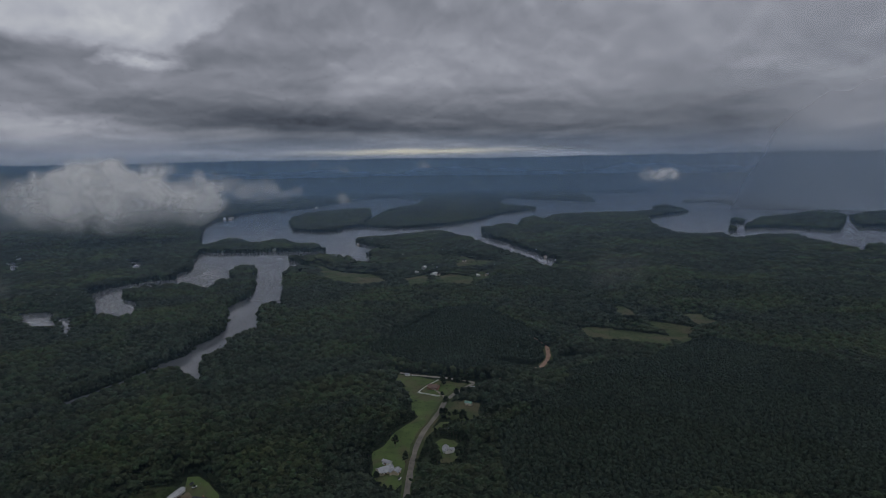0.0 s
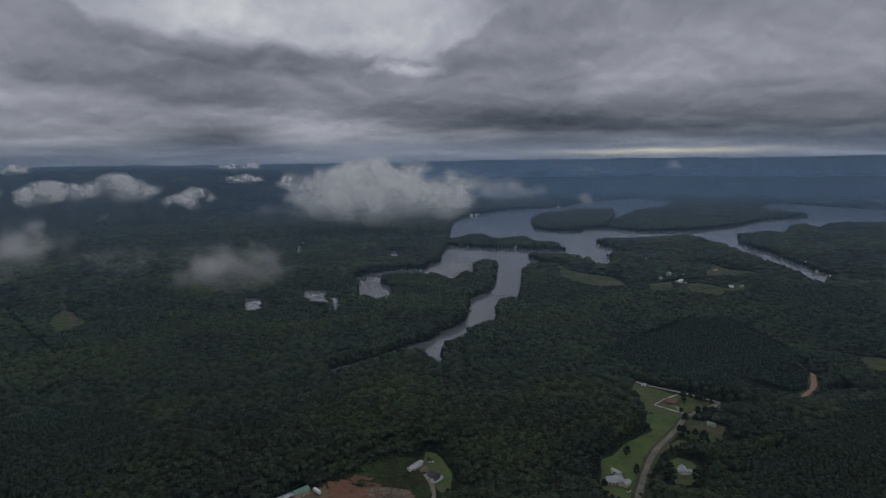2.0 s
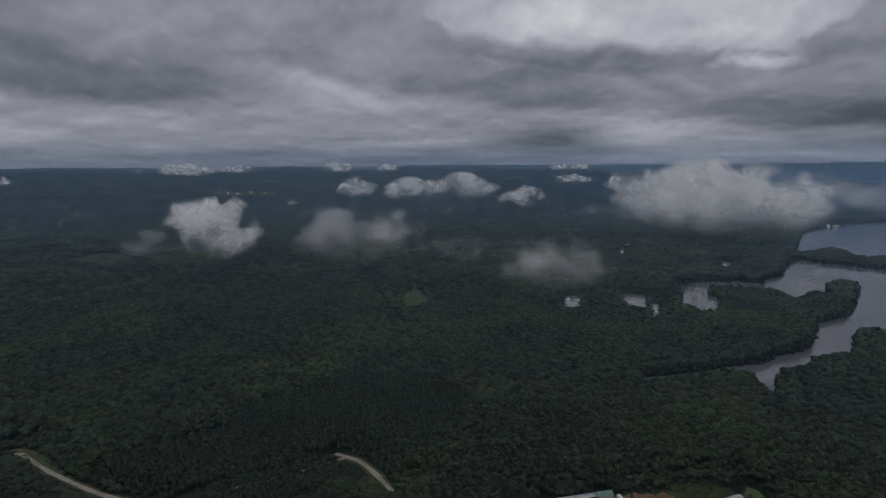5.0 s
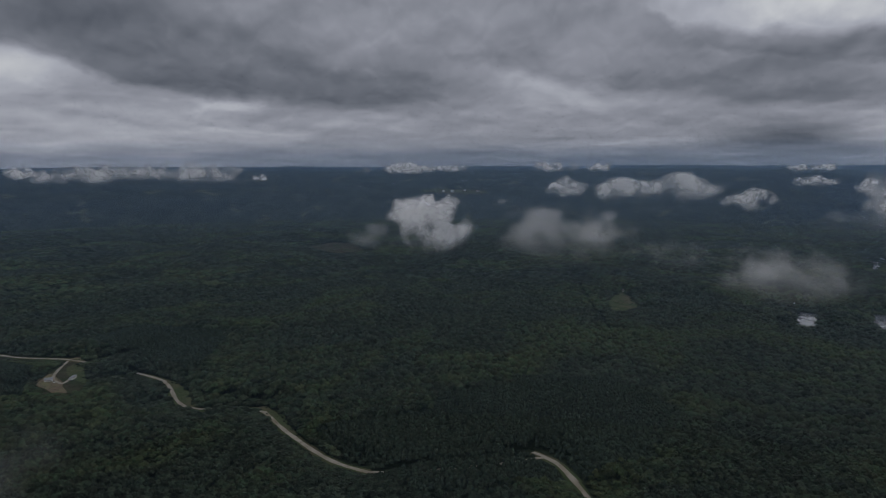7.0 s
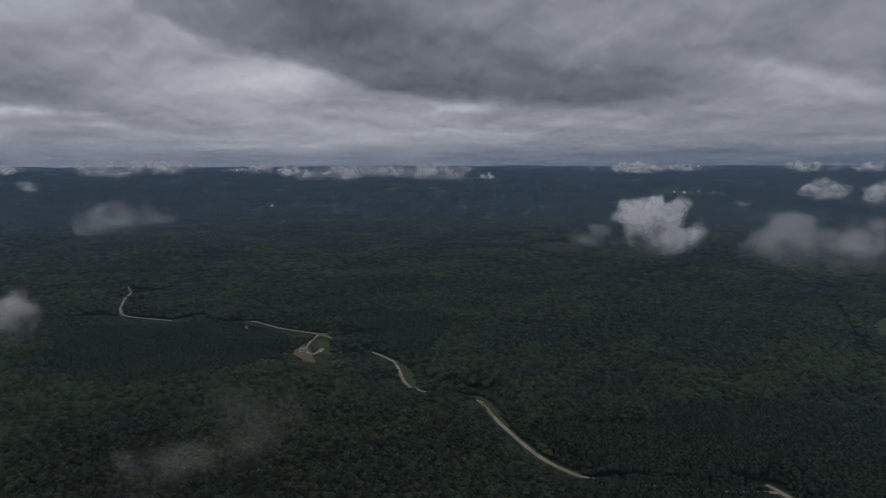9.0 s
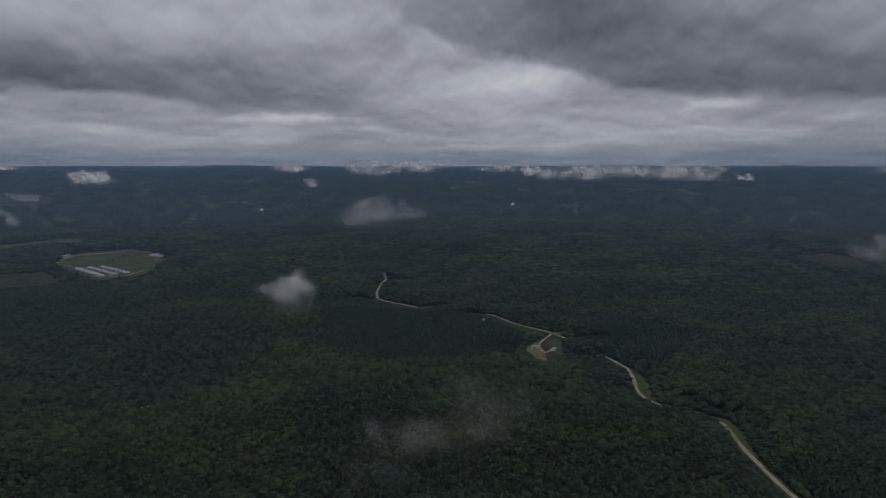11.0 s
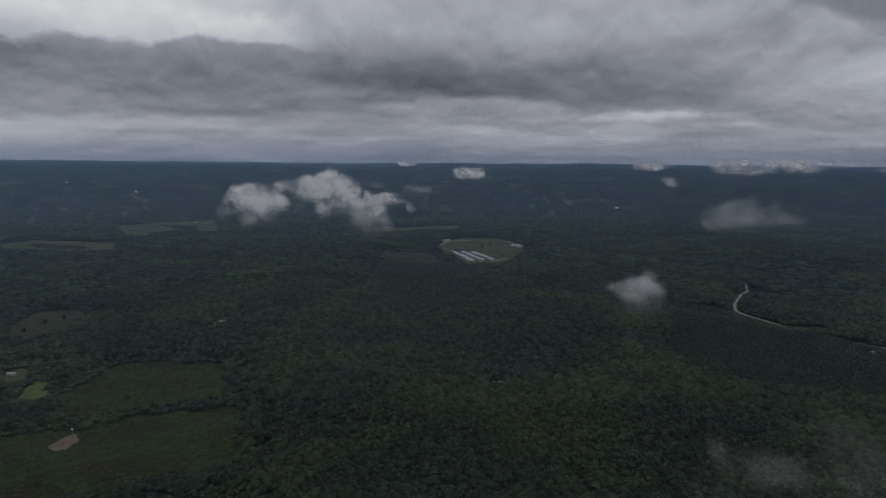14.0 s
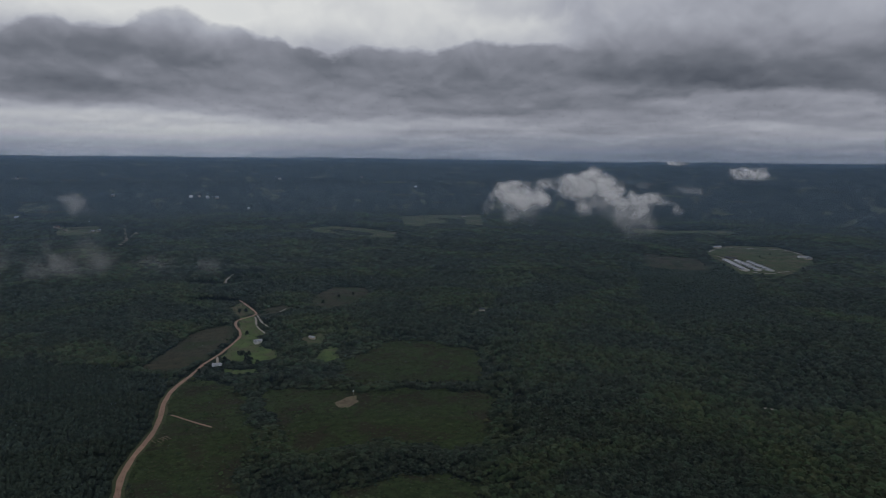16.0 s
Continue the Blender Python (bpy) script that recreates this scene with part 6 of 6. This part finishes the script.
# ---------------------------------------------------------------- low clouds and haze painted on shells
def veil_material(amount, body, fray=2.2):
    """Vapour whose share of scatter fades to nothing at the rim of its unit-sized sheets; body: how solid its billows are."""
    m = bpy.data.materials.new("cloud_veil")
    m.use_nodes = True
    t = m.node_tree
    t.nodes.clear()
    coords = node(t, "TexCoord")
    flat = vcalc(t, "MULTIPLY", vcalc(t, "SUBTRACT", coords.outputs["Generated"], (0.5, 0.5, 0.5)), (2.0, 0.0, 2.0))
    place = vcalc(t, "ADD", vcalc(t, "MULTIPLY", coords.outputs["Object"], (0.8, 0.2, 1.0)), vcalc(t, "MULTIPLY", node(t, "ObjectInfo").outputs["Location"], (0.013, 0.017, 0.011)))
    bend = vcalc(t, "MULTIPLY", vcalc(t, "SUBTRACT", grain(t, place, 0.9, 3, 0.5).outputs["Color"], (0.5, 0.5, 0.5)), (1.5, 0.0, 1.1))
    flat = vcalc(t, "ADD", flat, bend)
    soft_form = grain(t, place, 1.0, 2, 0.5, 0.3).outputs[0]
    tufts = grain(t, place, 1.3, 7, 0.52, 0.35).outputs[0]
    sep = node(t, "SeparateXYZ")
    t.links.new(coords.outputs["Generated"], sep.inputs[0])
    square = vcalc(t, "MULTIPLY", vcalc(t, "SUBTRACT", coords.outputs["Generated"], (0.5, 0.5, 0.5)), (2.0, 0.0, 2.0))
    rim = calc(t, "SUBTRACT", 1.0, calc(t, "SQRT", vcalc(t, "DOT_PRODUCT", square, square)), clamp=True)
    dome = calc(t, "SUBTRACT", 1.0, vcalc(t, "DOT_PRODUCT", flat, flat))
    full = calc(t, "ADD", dome, calc(t, "MULTIPLY_ADD", calc(t, "SUBTRACT", tufts, 0.5), fray, -0.30 + 0.05 * body))
    # crisper at the top, ragged and thin towards the base
    a = calc(t, "MULTIPLY", full, calc(t, "MULTIPLY_ADD", sep.outputs[2], 0.35 + 0.75 * body, 0.45 + 0.3 * body), clamp=True)
    a = calc(t, "MULTIPLY", a, calc(t, "MULTIPLY_ADD", sep.outputs[2], 2.4, 0.05, clamp=True))
    a = calc(t, "MULTIPLY", calc(t, "MULTIPLY", a, a), calc(t, "MULTIPLY_ADD", a, -2.0, 3.0))
    a = calc(t, "MULTIPLY", a, calc(t, "MULTIPLY", rim, 3.5, clamp=True))
    a = calc(t, "MULTIPLY", a, amount, clamp=True)
    swell = node(t, "Bump")
    swell.inputs["Strength"].default_value, swell.inputs["Distance"].default_value = 0.06, 9.0 * body + 2.0
    t.links.new(calc(t, "ADD", dome, calc(t, "MULTIPLY_ADD", soft_form, 2.0, calc(t, "MULTIPLY", tufts, 0.25))), swell.inputs["Height"])
    d, s, clear = node(t, "BsdfDiffuse"), node(t, "BsdfTranslucent"), node(t, "BsdfTransparent")
    for q in (d, s):
        q.inputs["Color"].default_value = (0.98, 0.98, 0.985, 1)
        t.links.new(swell.outputs[0], q.inputs["Normal"])
    both, out = node(t, "MixShader"), node(t, "MixShader")
    both.inputs[0].default_value = 0.22
    t.links.new(d.outputs[0], both.inputs[1])
    t.links.new(s.outputs[0], both.inputs[2])
    t.links.new(a, out.inputs[0])
    t.links.new(clear.outputs[0], out.inputs[1])
    t.links.new(both.outputs[0], out.inputs[2])
    t.links.new(out.outputs[0], node(t, "OutputMaterial").inputs[0])
    return m


VEILS = {a: veil_material(a, 0.1, 3.0) for a in (0.025, 0.05, 0.12, 0.24, 0.36)}
THICK_VEIL = veil_material(0.55, 0.75, 2.6)
MEDIUM_VEIL = veil_material(0.42, 0.5, 2.6)
FAR_VEIL = veil_material(0.46, 0.4, 2.2)
scene.cycles.transparent_max_bounces = 40


def veil_mesh(k, aspect):
    """One bowed sheet leaning back, two units high; k sets its depth in the cloud."""
    n = 10
    v = []
    for i in range(n + 1):
        for j in range(n + 1):
            x, z = -1 + 2 * i / n, -1 + 2 * j / n
            v.append((x * aspect, -0.45 + 0.45 * k + 0.55 * z + 0.4 * (x * x + z * z) * (1 - k) + 0.06 * math.sin(5 * x + 3 * z + k), z))
    f = [(i * (n + 1) + j, (i + 1) * (n + 1) + j, (i + 1) * (n + 1) + j + 1, i * (n + 1) + j + 1) for i in range(n) for j in range(n)]
    return v, f


def low_cloud(az, dist, height, wide, deep, density, seed):
    """A drifting scrap of cloud: a body of droplets gathered into small flakes, thick in the billows, within a thin veil."""
    g = np.random.default_rng(seed)
    a = math.radians(az)
    base = np.array([-math.sin(a) * dist, math.cos(a) * dist, height - deep / 2])  # height: the middle of its body
    cloud = new("cloud")
    cloud.matrix_basis = pose(*base, 0, 0, az)
    thick = density > 0.45
    if thick:
        mat = THICK_VEIL if density > 0.65 and dist < 2600 else FAR_VEIL if dist > 3000 and height > 180 else MEDIUM_VEIL
    else:
        mat = VEILS[min(VEILS, key=lambda v: abs(v - density * 0.65))]
    for k in range(4 if thick else 3):
        v, f = veil_mesh(k * (0.67 if thick else 1.0), wide * 0.72 / (deep * 0.80))
        ob = new("veil", mesh_from("veil", v, f, mat, True))
        ob.parent = cloud
        ob.location, ob.scale = (0, 0, deep / 2), (deep * 0.80,) * 3
    label = "white billowing low cloud drifting over the woods" if thick else "thin ragged scrap of cloud over the woods"
    tagged(cloud, label, "cloud", "low clouds")


for k, row in enumerate(LOW_CLOUDS):
    low_cloud(*row, 100 + 7 * k)


# an upright blue-tinted shell that paints distance haze over all behind it
def haze_shell_ring(dist, amount, az0=-180.0, az1=180.0, top=330.0, colour=(0.38, 0.60, 0.94), patchy=0.15, name="mist"):
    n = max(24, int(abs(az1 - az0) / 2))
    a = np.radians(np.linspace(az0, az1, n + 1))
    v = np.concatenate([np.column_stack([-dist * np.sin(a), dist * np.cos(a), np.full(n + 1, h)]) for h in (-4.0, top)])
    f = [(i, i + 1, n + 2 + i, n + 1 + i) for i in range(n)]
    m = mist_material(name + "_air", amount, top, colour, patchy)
    tagged(new(name, mesh_from(name, v, f, m, True)), "thin tinted shell painting bluish haze over the distant woods", "haze", kind="structure")


haze_shell_ring(430, 0.02)
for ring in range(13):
    haze_shell_ring(620.0 * 1.185 ** ring, 0.012 + 0.070 * (ring / 12) ** 1.9)

# stronger shells far out, so the painted haze thickens towards the skyline
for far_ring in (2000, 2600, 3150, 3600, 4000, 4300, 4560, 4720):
    haze_shell_ring(far_ring, 0.014 + 0.105 * ((far_ring - 2000) / 2720) ** 1.6 + (0.05 if far_ring == 4300 else 0.14 if far_ring == 4560 else 0.40 if far_ring == 4720 else 0.0), top=430.0, colour=(0.39, 0.61, 0.93))


def rain_curtain(az, dist, half, top):
    """A grey curtain of distant rain under the darkest cloud, fading at both ends."""
    a = np.radians(np.linspace(az - half, az + half, 41))
    v = np.concatenate([np.column_stack([-dist * np.sin(a), dist * np.cos(a), np.full(41, h)]) for h in (-2.0, top)])
    f = [(i, i + 1, 42 + i, 41 + i) for i in range(40)]
    m = mist_material("rain_air", 0.62, top, (0.62, 0.67, 0.76), 0.12)
    t = m.node_tree
    pos = node(t, "NewGeometry").outputs["Position"]
    mid = math.radians(az)
    d = vcalc(t, "MULTIPLY", vcalc(t, "SUBTRACT", pos, (-dist * math.sin(mid), dist * math.cos(mid), 0.0)), (1 / (dist * math.radians(half) * 0.5),) * 2 + (0.0,))
    fade = calc(t, "EXPONENT", calc(t, "MULTIPLY", vcalc(t, "DOT_PRODUCT", d, d), -1.0))
    mixer = [n for n in t.nodes if n.bl_idname == "ShaderNodeOutputMaterial"][0].inputs[0].links[0].from_node
    old = mixer.inputs[0].links[0].from_socket
    t.links.new(calc(t, "MULTIPLY", old, fade), mixer.inputs[0])
    tagged(new("rain_curtain", mesh_from("rain_curtain", v, f, m, True)), "grey curtain of distant rain over the lake", "rain", kind="structure")


rain_curtain(-37, 3300, 27, 1100)
